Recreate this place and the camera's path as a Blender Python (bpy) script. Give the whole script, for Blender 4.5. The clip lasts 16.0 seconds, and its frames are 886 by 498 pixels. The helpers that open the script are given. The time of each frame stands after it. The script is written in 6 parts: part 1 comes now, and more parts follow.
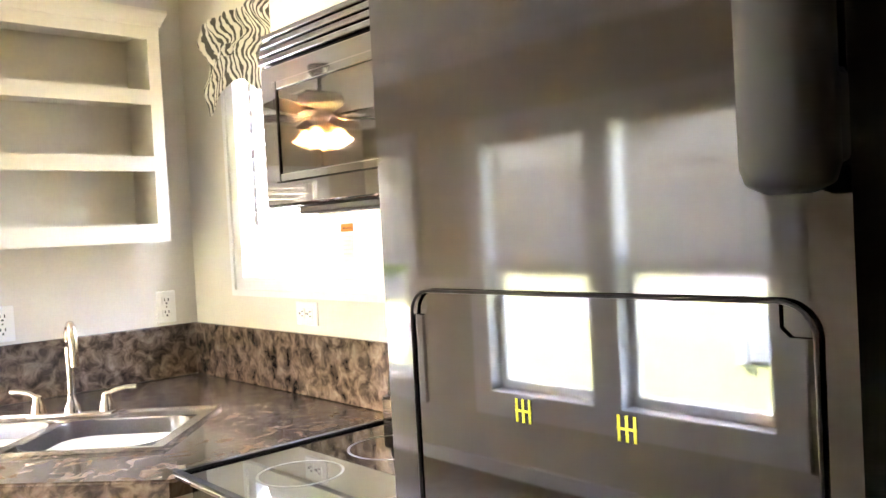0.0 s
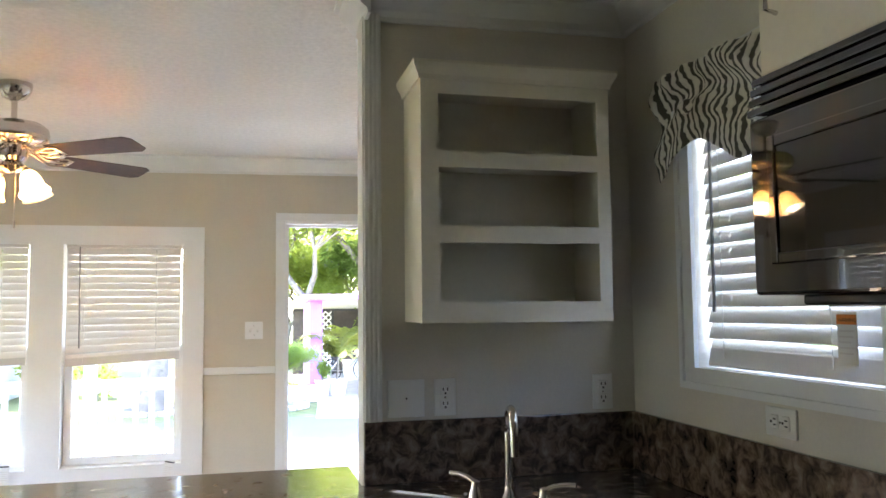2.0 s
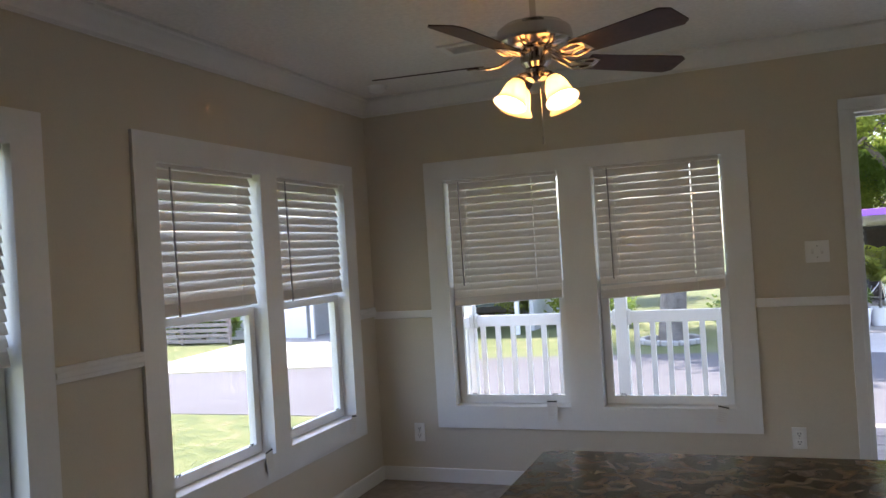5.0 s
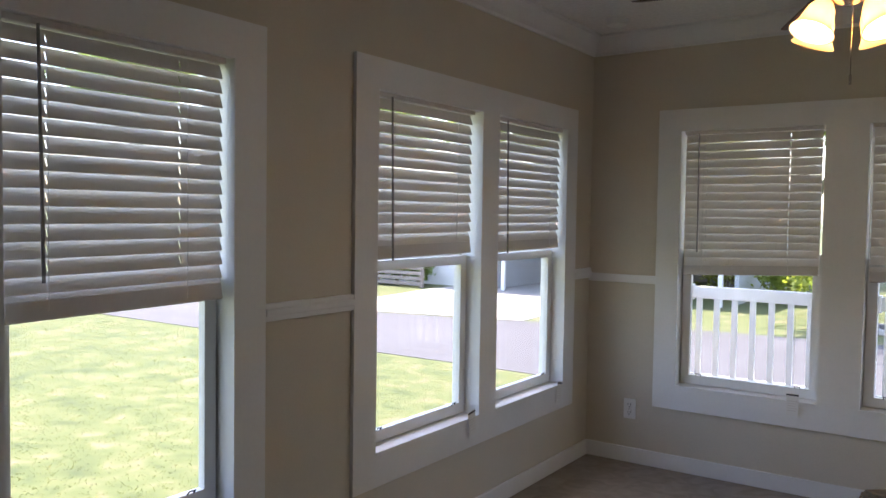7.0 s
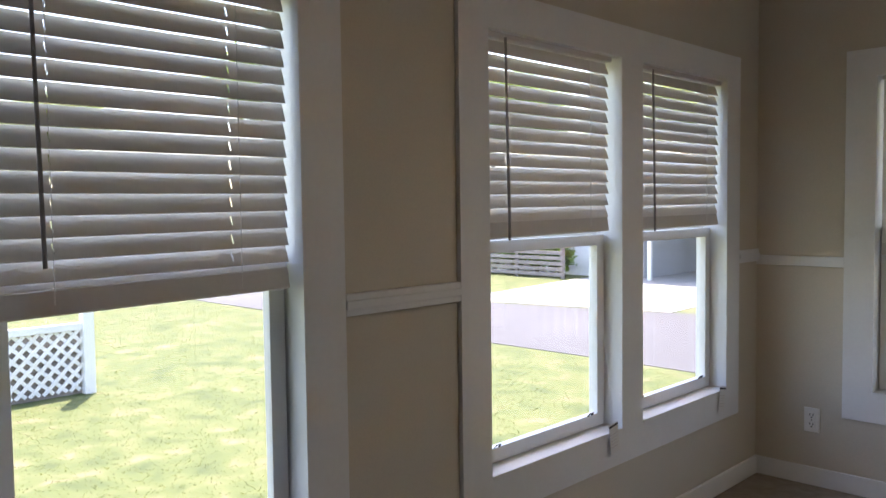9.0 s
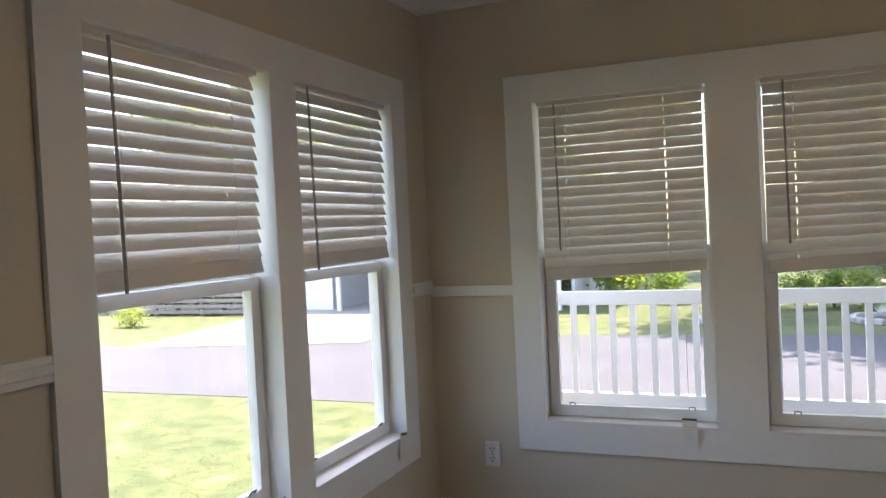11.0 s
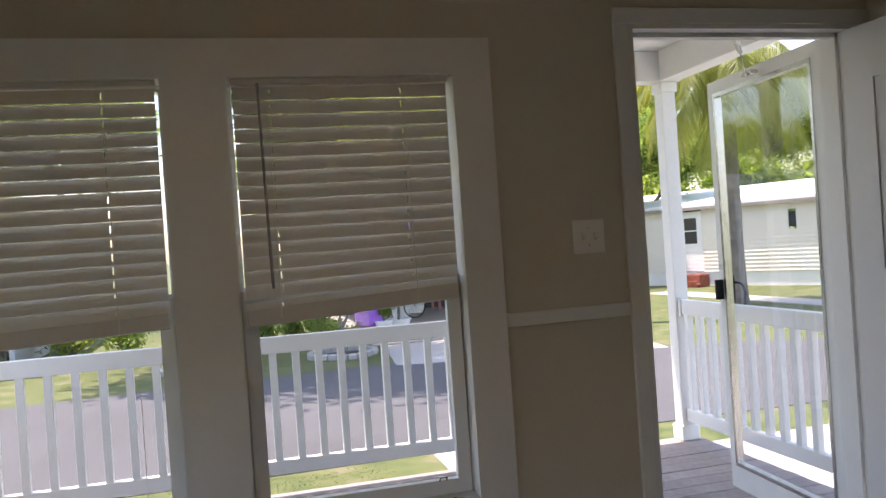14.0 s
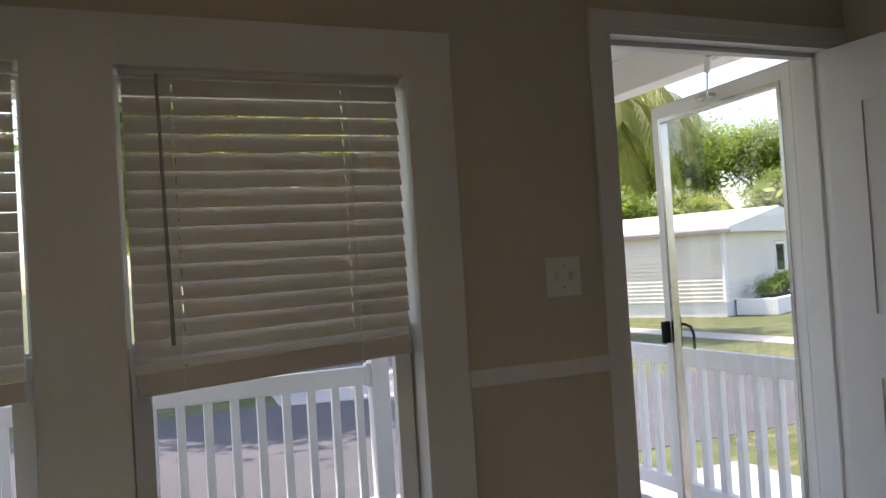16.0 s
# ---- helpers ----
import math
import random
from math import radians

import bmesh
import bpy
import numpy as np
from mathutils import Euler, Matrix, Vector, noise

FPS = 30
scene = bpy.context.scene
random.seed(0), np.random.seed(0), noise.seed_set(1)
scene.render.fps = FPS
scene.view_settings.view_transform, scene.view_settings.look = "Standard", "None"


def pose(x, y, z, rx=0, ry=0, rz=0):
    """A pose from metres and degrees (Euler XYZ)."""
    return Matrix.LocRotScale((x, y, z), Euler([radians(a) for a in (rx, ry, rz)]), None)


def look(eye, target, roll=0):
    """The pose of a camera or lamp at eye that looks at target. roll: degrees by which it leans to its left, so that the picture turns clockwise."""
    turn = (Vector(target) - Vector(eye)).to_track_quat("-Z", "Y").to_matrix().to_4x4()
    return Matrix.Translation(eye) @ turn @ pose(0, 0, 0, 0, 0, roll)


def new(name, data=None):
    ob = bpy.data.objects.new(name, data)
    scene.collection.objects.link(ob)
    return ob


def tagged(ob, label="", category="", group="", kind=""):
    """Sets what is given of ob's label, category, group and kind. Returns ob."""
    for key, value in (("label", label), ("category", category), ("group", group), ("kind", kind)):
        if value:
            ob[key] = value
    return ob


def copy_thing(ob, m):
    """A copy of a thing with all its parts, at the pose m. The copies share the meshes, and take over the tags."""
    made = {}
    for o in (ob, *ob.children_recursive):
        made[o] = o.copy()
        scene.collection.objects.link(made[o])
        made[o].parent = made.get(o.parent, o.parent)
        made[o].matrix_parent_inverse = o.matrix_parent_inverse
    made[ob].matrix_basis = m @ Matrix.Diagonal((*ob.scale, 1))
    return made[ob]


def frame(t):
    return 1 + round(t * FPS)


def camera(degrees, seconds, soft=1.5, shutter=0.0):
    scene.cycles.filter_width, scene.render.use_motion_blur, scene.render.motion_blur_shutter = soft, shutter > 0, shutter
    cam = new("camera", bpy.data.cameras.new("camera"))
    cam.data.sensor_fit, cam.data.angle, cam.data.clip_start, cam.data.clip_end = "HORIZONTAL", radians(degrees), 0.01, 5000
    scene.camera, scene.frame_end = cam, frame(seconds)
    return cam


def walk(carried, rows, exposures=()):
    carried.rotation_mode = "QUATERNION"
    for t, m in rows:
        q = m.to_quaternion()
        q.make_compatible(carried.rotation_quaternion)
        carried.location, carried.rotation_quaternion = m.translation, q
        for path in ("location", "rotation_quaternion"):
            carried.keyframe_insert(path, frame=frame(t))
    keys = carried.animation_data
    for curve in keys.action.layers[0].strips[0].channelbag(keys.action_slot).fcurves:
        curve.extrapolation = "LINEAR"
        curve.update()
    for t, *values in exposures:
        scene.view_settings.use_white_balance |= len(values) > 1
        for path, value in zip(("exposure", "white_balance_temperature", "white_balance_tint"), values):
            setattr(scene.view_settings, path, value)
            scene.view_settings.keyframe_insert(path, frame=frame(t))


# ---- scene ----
cam = camera(57.9, 16.0)
PATH = [
    (0, (0.103, -0.041, 1.391), (1.448, 1.439, 1.345), -3.1),
    (0.5, (0.087, 0.068, 1.414), (1.257, 1.689, 1.396), -2.2),
    (1, (0.106, 0.153, 1.428), (1.067, 1.907, 1.449), -1.3),
    (1.5, (0.14, 0.229, 1.437), (0.844, 2.099, 1.541), -0.9),
    (2, (0.153, 0.321, 1.445), (0.633, 2.256, 1.595), -0.6),
    (2.5, (0.133, 0.438, 1.445), (0.41, 2.413, 1.594), -0.5),
    (3, (0.08, 0.568, 1.44), (0.188, 2.561, 1.576), -0.1),
    (3.5, (0.026, 0.698, 1.438), (-0.001, 2.694, 1.559), -1.1),
    (4, (-0.019, 0.838, 1.43), (-0.202, 2.828, 1.528), -1.5),
    (4.5, (-0.071, 0.99, 1.418), (-0.539, 2.935, 1.45), -3.2),
    (5, (-0.113, 1.137, 1.42), (-0.829, 3.005, 1.435), -3.5),
    (7.5, (-0.544, 1.558, 1.404), (-1.845, 3.072, 1.279), 0.1),
    (8, (-0.626, 1.727, 1.366), (-2.092, 3.082, 1.242), -1.6),
    (10.5, (-0.87, 2.232, 1.329), (-1.871, 3.962, 1.264), -1.2),
    (11, (-0.894, 2.392, 1.349), (-1.67, 4.235, 1.297), -2.8),
    (11.5, (-0.908, 2.546, 1.358), (-1.485, 4.461, 1.36), -3.6),
    (12, (-0.939, 2.697, 1.35), (-1.254, 4.672, 1.353), -3.8),
    (12.5, (-0.973, 2.848, 1.319), (-1.016, 4.847, 1.284), -3.4),
    (13, (-1.016, 2.992, 1.295), (-0.813, 4.981, 1.261), -4.1),
    (13.5, (-1.033, 3.13, 1.308), (-0.562, 5.074, 1.286), -3.5),
    (14, (-0.965, 3.263, 1.331), (-0.463, 5.198, 1.315), -3.9),
    (14.5, (-0.912, 3.4, 1.352), (-0.423, 5.339, 1.372), -3.2),
    (15, (-0.959, 3.552, 1.373), (-0.399, 5.472, 1.39), -2.9),
    (15.5, (-1.009, 3.697, 1.373), (-0.326, 5.577, 1.395), -3.1),
    (16, (-1.017, 3.828, 1.37), (-0.219, 5.661, 1.412), -3.6),
]
EXPOSURES = [(0.0, 7.55, 7200, 27), (0.5, 6.8, 6900, 26), (1.0, 6.2, 6700, 23), (1.5, 5.35, 6400, 20), (2.0, 4.5, 6300, 20), (2.5, 3.85, 6300, 20), (3.5, 3.25, 6300, 21), (5.0, 2.4, 6400, 21),
             (8.0, 2.4, 6500, 22), (11.0, 2.5, 6800, 20), (12.5, 2.5, 6900, 22), (14.5, 1.6, 6900, 22), (16.0, 1.55, 6900, 22)]
walk(cam, [(t, look(eye, target, roll)) for t, eye, target, roll in PATH], EXPOSURES)

# ---- world, sun and lamps ----
world = bpy.data.worlds.new("sky")
scene.world = world
world.use_nodes = True
wn = world.node_tree.nodes
sky = wn.new("ShaderNodeTexSky")
sky.sky_type = "NISHITA"
sky.sun_disc = False
sky.sun_elevation = radians(73.5)
sky.sun_rotation = radians(-52)
sky.air_density, sky.dust_density = 1.2, 1.5
wn["Background"].inputs[1].default_value = 0.15
world.node_tree.links.new(sky.outputs[0], wn["Background"].inputs[0])
FAN_WATTS = 0.6
sun_data = bpy.data.lights.new("sun", "SUN")
sun_data.energy, sun_data.angle, sun_data.color = 3.25, radians(0.6), (1.0, 0.95, 0.87)
sun = new("sun", sun_data)
sun.matrix_world = look((-10, 14, 40), (-10 + 0.22, 14 - 0.17, 39.04))


# ---- materials ----
def mat(name, color, rough=0.6, metal=0.0, grain=0.0, scale=40.0, stain=0.0, stain_scale=3.0, bump=0.0, coat=0.0, spec=0.5, rand=0.0):
    """A surface with fine grain, broad stains and relief."""
    m = bpy.data.materials.new(name)
    m.use_nodes = True
    nt = m.node_tree
    n, l = nt.nodes, nt.links
    b = n["Principled BSDF"]
    b.inputs["Base Color"].default_value = (*color, 1)
    b.inputs["Roughness"].default_value = rough
    b.inputs["Metallic"].default_value = metal
    b.inputs["Coat Weight"].default_value = coat
    b.inputs["Specular IOR Level"].default_value = spec
    tc = n.new("ShaderNodeTexCoord")
    last = None
    for amount, sc in ((grain, scale), (stain, stain_scale)):
        if amount <= 0:
            continue
        tx = n.new("ShaderNodeTexNoise")
        tx.inputs["Scale"].default_value = sc
        tx.inputs["Detail"].default_value = 5
        l.new(tc.outputs["Object"], tx.inputs["Vector"])
        mr = n.new("ShaderNodeMapRange")
        mr.inputs[1].default_value, mr.inputs[2].default_value = 0.3, 0.7
        mr.inputs[3].default_value, mr.inputs[4].default_value = 1 - amount, 1 + amount
        l.new(tx.outputs[0], mr.inputs[0])
        mx = n.new("ShaderNodeMix")
        mx.data_type, mx.blend_type = "RGBA", "MULTIPLY"
        mx.inputs[0].default_value = 1
        if last is None:
            mx.inputs[6].default_value = (*color, 1)
        else:
            l.new(last, mx.inputs[6])
        l.new(mr.outputs[0], mx.inputs[7])
        last = mx.outputs[2]
    if rand > 0:
        oi = n.new("ShaderNodeObjectInfo")
        mr = n.new("ShaderNodeMapRange")
        mr.inputs[3].default_value, mr.inputs[4].default_value = 1 - rand, 1 + rand
        l.new(oi.outputs["Random"], mr.inputs[0])
        mx = n.new("ShaderNodeMix")
        mx.data_type, mx.blend_type = "RGBA", "MULTIPLY"
        mx.inputs[0].default_value = 1
        if last is None:
            mx.inputs[6].default_value = (*color, 1)
        else:
            l.new(last, mx.inputs[6])
        l.new(mr.outputs[0], mx.inputs[7])
        last = mx.outputs[2]
    if last is not None:
        l.new(last, b.inputs["Base Color"])
    if bump > 0:
        tx = n.new("ShaderNodeTexNoise")
        tx.inputs["Scale"].default_value = scale
        tx.inputs["Detail"].default_value = 6
        l.new(tc.outputs["Object"], tx.inputs["Vector"])
        bp = n.new("ShaderNodeBump")
        bp.inputs["Strength"].default_value = bump
        bp.inputs["Distance"].default_value = 0.01
        l.new(tx.outputs[0], bp.inputs["Height"])
        l.new(bp.outputs[0], b.inputs["Normal"])
    return m


def ramp_mat(name, stops, scale, rough=0.4, detail=8.0, distort=1.5, bump=0.0, coat=0.0, kind="noise"):
    """A mottled or banded surface: a texture through a colour ramp."""
    m = mat(name, stops[0][1], rough, coat=coat)
    n, l = m.node_tree.nodes, m.node_tree.links
    b = n["Principled BSDF"]
    tc = n.new("ShaderNodeTexCoord")
    if kind == "wave":
        tx = n.new("ShaderNodeTexWave")
        tx.inputs["Distortion"].default_value = distort
        tx.inputs["Detail Scale"].default_value = 1.6
        tx.inputs["Detail"].default_value = 2
    else:
        tx = n.new("ShaderNodeTexNoise")
        tx.inputs["Distortion"].default_value = distort
        tx.inputs["Detail"].default_value = detail
    tx.inputs["Scale"].default_value = scale
    l.new(tc.outputs["Object"], tx.inputs["Vector"])
    r = n.new("ShaderNodeValToRGB")
    while len(r.color_ramp.elements) < len(stops):
        r.color_ramp.elements.new(0.5)
    for e, (p, c) in zip(r.color_ramp.elements, stops):
        e.position, e.color = p, (*c, 1)
    l.new(tx.outputs[0], r.inputs[0])
    l.new(r.outputs[0], b.inputs["Base Color"])
    if bump > 0:
        bp = n.new("ShaderNodeBump")
        bp.inputs["Strength"].default_value = bump
        bp.inputs["Distance"].default_value = 0.01
        l.new(tx.outputs[0], bp.inputs["Height"])
        l.new(bp.outputs[0], b.inputs["Normal"])
    return m


def leaf_mat(name, c1, c2, scale=1.2):
    """Leaves that let some light through."""
    m = ramp_mat(name, [(0.35, c1), (0.65, c2)], scale, rough=0.55, distort=0.3)
    n, l = m.node_tree.nodes, m.node_tree.links
    b = n["Principled BSDF"]
    tr = n.new("ShaderNodeBsdfTranslucent")
    tr.inputs[0].default_value = (c2[0] * 2.2, c2[1] * 2.1, c2[2] * 1.2, 1)
    ad = n.new("ShaderNodeMixShader")
    ad.inputs[0].default_value = 0.45
    l.new(b.outputs[0], ad.inputs[1])
    l.new(tr.outputs[0], ad.inputs[2])
    l.new(ad.outputs[0], n["Material Output"].inputs[0])
    return m


def glass_mat(name, rough=0.0, tint=(1, 1, 1), haze=0.0):
    """Thin clear glass: sheer, with gloss that grows towards grazing."""
    m = bpy.data.materials.new(name)
    m.use_nodes = True
    n, l = m.node_tree.nodes, m.node_tree.links
    n.remove(n["Principled BSDF"])
    tr, gl, mx, lw, pw, ma = (n.new("ShaderNodeBsdfTransparent"), n.new("ShaderNodeBsdfGlossy"), n.new("ShaderNodeMixShader"), n.new("ShaderNodeLayerWeight"), n.new("ShaderNodeMath"), n.new("ShaderNodeMath"))
    tr.inputs[0].default_value = (*tint, 1)
    gl.inputs["Roughness"].default_value = rough
    pw.operation, ma.operation = "POWER", "MULTIPLY_ADD"
    pw.inputs[1].default_value = 5
    ma.inputs[1].default_value, ma.inputs[2].default_value = 0.5, 0.03 + haze
    l.new(lw.outputs["Facing"], pw.inputs[0])
    l.new(pw.outputs[0], ma.inputs[0])
    l.new(ma.outputs[0], mx.inputs[0])
    l.new(tr.outputs[0], mx.inputs[1])
    l.new(gl.outputs[0], mx.inputs[2])
    l.new(mx.outputs[0], n["Material Output"].inputs[0])
    return m


def emit_mat(name, color, strength):
    m = mat(name, color)
    b = m.node_tree.nodes["Principled BSDF"]
    b.inputs["Emission Color"].default_value = (*color, 1)
    b.inputs["Emission Strength"].default_value = strength
    return m


M_wall = mat("beige_vinyl_panel", (0.605, 0.55, 0.45), 0.62, grain=0.03, scale=160, stain=0.03, stain_scale=2.2, bump=0.04)
M_kwall = mat("cream_wall_paint", (0.70, 0.655, 0.575), 0.6, grain=0.03, scale=150, stain=0.02, stain_scale=2, bump=0.04)
M_trim = mat("white_trim_paint", (0.78, 0.78, 0.77), 0.42, grain=0.015, scale=60, stain=0.03, stain_scale=4)
M_ceil = mat("ceiling_texture_white", (0.80, 0.77, 0.74), 0.85, grain=0.06, scale=45, stain=0.03, stain_scale=1.5, bump=0.35)
M_floor = ramp_mat("taupe_vinyl_floor", [(0.3, (0.20, 0.16, 0.125)), (0.7, (0.30, 0.25, 0.20))], 9, rough=0.5, bump=0.05)
M_cream = mat("cream_cabinet_paint", (0.83, 0.775, 0.64), 0.45, grain=0.02, scale=70, stain=0.02, stain_scale=3)
M_vinyl = mat("white_window_vinyl", (0.80, 0.81, 0.80), 0.35, stain=0.03, stain_scale=6)
M_slat = mat("white_blind_slat", (0.68, 0.65, 0.62), 0.4, grain=0.02, scale=80, rand=0.03)
M_vane = mat("thin_white_vinyl_slat", (0.83, 0.80, 0.76), 0.4, grain=0.02, scale=80, rand=0.03)
vn, vl = M_vane.node_tree.nodes, M_vane.node_tree.links
vt, vm = vn.new("ShaderNodeBsdfTranslucent"), vn.new("ShaderNodeMixShader")
vt.inputs[0].default_value, vm.inputs[0].default_value = (0.84, 0.80, 0.75, 1), 0.03
vl.new(vn["Principled BSDF"].outputs[0], vm.inputs[1])
vl.new(vt.outputs[0], vm.inputs[2])
vl.new(vm.outputs[0], vn["Material Output"].inputs[0])
M_plate = mat("white_plastic", (0.82, 0.81, 0.78), 0.35, stain=0.01)
M_dark = mat("black_plastic", (0.010, 0.010, 0.011), 0.5, stain=0.1, stain_scale=8, spec=0.25)
M_gloss = mat("gloss_black_glass", (0.010, 0.010, 0.011), 0.03, stain=0.05, stain_scale=5, coat=0.6)
M_steel = mat("brushed_steel", (0.55, 0.54, 0.52), 0.24, 1.0, grain=0.05, scale=220, stain=0.05, stain_scale=5)
M_rangesteel = mat("dark_range_steel", (0.022, 0.021, 0.020), 0.15, 1.0, grain=0.05, scale=220, stain=0.05, stain_scale=5)
# Sink steel darkened for the bowls: the weaker reflection is put into its colour.
M_bowl = mat("satin_toned_down_steel", (0.17, 0.165, 0.16), 0.33, 1.0, grain=0.08, scale=160, stain=0.06, stain_scale=6)
M_chrome = mat("satin_nickel", (0.62, 0.58, 0.54), 0.16, 1.0, stain=0.05, stain_scale=14)
M_fridge = mat("slate_steel_door", (0.050, 0.049, 0.048), 0.06, 1.0, grain=0.03, scale=120, stain=0.06, stain_scale=3)
M_fridgeglass = mat("dispenser_glass", (0.052, 0.052, 0.052), 0.03, 1.0, stain=0.03)
M_counter = ramp_mat("brown_marbled_laminate", [(0.33, (0.027, 0.020, 0.016)), (0.44, (0.072, 0.050, 0.038)), (0.51, (0.130, 0.094, 0.070)), (0.59, (0.190, 0.143, 0.108)), (0.72, (0.27, 0.22, 0.175))], 24.0, rough=0.13, detail=6, distort=0.6)
M_counter.node_tree.nodes["Noise Texture"].inputs["Roughness"].default_value = 0.58
M_zebra = ramp_mat("zebra_print_fabric", [(0.0, (0.085, 0.078, 0.065)), (0.34, (0.085, 0.078, 0.065)), (0.43, (0.66, 0.62, 0.54)), (1.0, (0.75, 0.71, 0.63))], 11, rough=0.85, distort=7, kind="wave")
M_blade = ramp_mat("dark_walnut_blade", [(0.3, (0.045, 0.018, 0.014)), (0.7, (0.085, 0.035, 0.026))], 18, rough=0.5, distort=2)
M_shade = leaf_mat("frosted_glass_shade", (0.80, 0.66, 0.46), (0.86, 0.74, 0.54), 8.0)
M_shade.node_tree.nodes["Mix Shader"].inputs[0].default_value = 0.45
M_shade.node_tree.nodes["Translucent BSDF"].inputs[0].default_value = (0.95, 0.74, 0.46, 1)
M_bulb = emit_mat("warm_bulb", (1.0, 0.72, 0.38), 2.2)
M_paper = mat("white_paper", (0.78, 0.77, 0.74), 0.7)
M_orange = mat("orange_print", (0.80, 0.25, 0.03), 0.6)
M_yellow = mat("yellow_print", (0.75, 0.75, 0.02), 0.5)
M_lcd = emit_mat("green_display", (0.45, 0.95, 0.15), 0.04)
M_glass = glass_mat("window_glass")
M_stormglass = glass_mat("storm_door_glass", haze=0.03)
M_mwglass = mat("microwave_window", (0.06, 0.058, 0.055), 0.03, 0.9, stain=0.05)
M_burner = mat("burner_marking", (0.12, 0.12, 0.12), 0.3)
M_deck = ramp_mat("weathered_deck_board", [(0.3, (0.20, 0.165, 0.15)), (0.7, (0.34, 0.29, 0.27))], 6, rough=0.8, distort=2, bump=0.2)
M_deckboard = mat("deck_board_wood", (0.30, 0.255, 0.235), 0.8, grain=0.15, scale=22, stain=0.12, stain_scale=2.5, bump=0.25, rand=0.14)
M_siding = mat("cream_siding", (0.74, 0.70, 0.62), 0.55, grain=0.02, scale=30, stain=0.05, stain_scale=0.8)
M_white_ext = mat("white_exterior_paint", (0.80, 0.80, 0.79), 0.5, grain=0.02, scale=40, stain=0.05, stain_scale=1.5)
M_roofw = mat("white_metal_roof", (0.76, 0.76, 0.75), 0.45, stain=0.06, stain_scale=0.7)
M_purple = mat("purple_paint", (0.36, 0.13, 0.62), 0.5, stain=0.05, stain_scale=1.5)
M_conc = mat("pale_concrete", (0.37, 0.355, 0.33), 0.85, grain=0.07, scale=14, stain=0.08, stain_scale=0.7, bump=0.2)
M_asphalt = mat("grey_asphalt", (0.074, 0.073, 0.077), 0.85, grain=0.12, scale=60, stain=0.12, stain_scale=0.5, bump=0.3)
M_grass = ramp_mat("lawn", [(0.30, (0.042, 0.062, 0.015)), (0.46, (0.076, 0.096, 0.025)), (0.58, (0.098, 0.110, 0.034)), (0.70, (0.150, 0.132, 0.072))], 3.4, rough=0.9, detail=14, distort=0.4, bump=0.08)
M_blade_grass = leaf_mat("grass_blade", (0.064, 0.084, 0.020), (0.112, 0.122, 0.040), 2.0)
M_leaf = leaf_mat("green_leaf", (0.075, 0.125, 0.028), (0.16, 0.235, 0.055), 0.8)
M_leaf_y = leaf_mat("light_green_leaf", (0.10, 0.15, 0.025), (0.23, 0.28, 0.06), 0.8)
M_frond = leaf_mat("palm_frond", (0.07, 0.11, 0.025), (0.20, 0.22, 0.06), 1.0)
M_bark = ramp_mat("grey_bark", [(0.3, (0.10, 0.085, 0.07)), (0.7, (0.26, 0.23, 0.20))], 6, rough=0.9, bump=0.5)
M_brick = mat("red_brick", (0.30, 0.085, 0.055), 0.8, grain=0.1, scale=40, rand=0.15)
M_darkglass = mat("dark_window_glass", (0.03, 0.035, 0.04), 0.08)
M_tan = mat("carport_shade_panel", (0.30, 0.27, 0.25), 0.8, grain=0.08, scale=9, stain=0.1)
# Carport back wall: shade under the roof is put into the dark colour.
M_shade_wall = mat("shaded_carport_wall", (0.075, 0.062, 0.055), 0.8, grain=0.1, scale=9, stain=0.15)
M_greywall = mat("pale_grey_house_wall", (0.46, 0.47, 0.49), 0.7, grain=0.03, scale=20, stain=0.06, stain_scale=0.8)
M_wand = mat("grey_clear_wand", (0.30, 0.29, 0.28), 0.25)
M_terracotta = mat("pink_painted_wood", (0.52, 0.20, 0.19), 0.6, stain=0.08)
M_blackwire = mat("dark_metal", (0.05, 0.05, 0.055), 0.4, 0.6, stain=0.1)
M_soil = mat("mulch", (0.07, 0.05, 0.04), 0.95, grain=0.3, scale=20, bump=0.5)
M_door = mat("white_door_paint", (0.77, 0.77, 0.78), 0.4, stain=0.02, stain_scale=2, grain=0.01, scale=80)


# ---- mesh helpers ----
def bx(bm, x0, x1, y0, y1, z0, z1, bevel=0.0, m=None):
    """A box, with its edges rounded off by bevel."""
    r = bmesh.ops.create_cube(bm, size=1.0, matrix=Matrix.Translation(((x0 + x1) / 2, (y0 + y1) / 2, (z0 + z1) / 2)) @ Matrix.Diagonal((x1 - x0, y1 - y0, z1 - z0, 1)))
    vs = r["verts"]
    if bevel > 0:
        es = list({e for v in vs for e in v.link_edges})
        r = bmesh.ops.bevel(bm, geom=es, offset=bevel, segments=2, affect="EDGES", profile=0.5)
        vs = list({v for f in r["faces"] for v in f.verts} | {v for v in vs if v.is_valid})
    if m is not None:
        bmesh.ops.transform(bm, matrix=m, verts=vs)
    return bm


def cyl(bm, p0, p1, r0, r1=None, seg=16, caps=True):
    """A straight round bar from p0 to p1, tapered if r1 is given."""
    p0, p1 = Vector(p0), Vector(p1)
    d = p1 - p0
    m = Matrix.Translation((p0 + p1) / 2) @ d.to_track_quat("Z", "Y").to_matrix().to_4x4()
    bmesh.ops.create_cone(bm, cap_ends=caps, segments=seg, radius1=r0, radius2=r0 if r1 is None else r1, depth=d.length, matrix=m)
    return bm


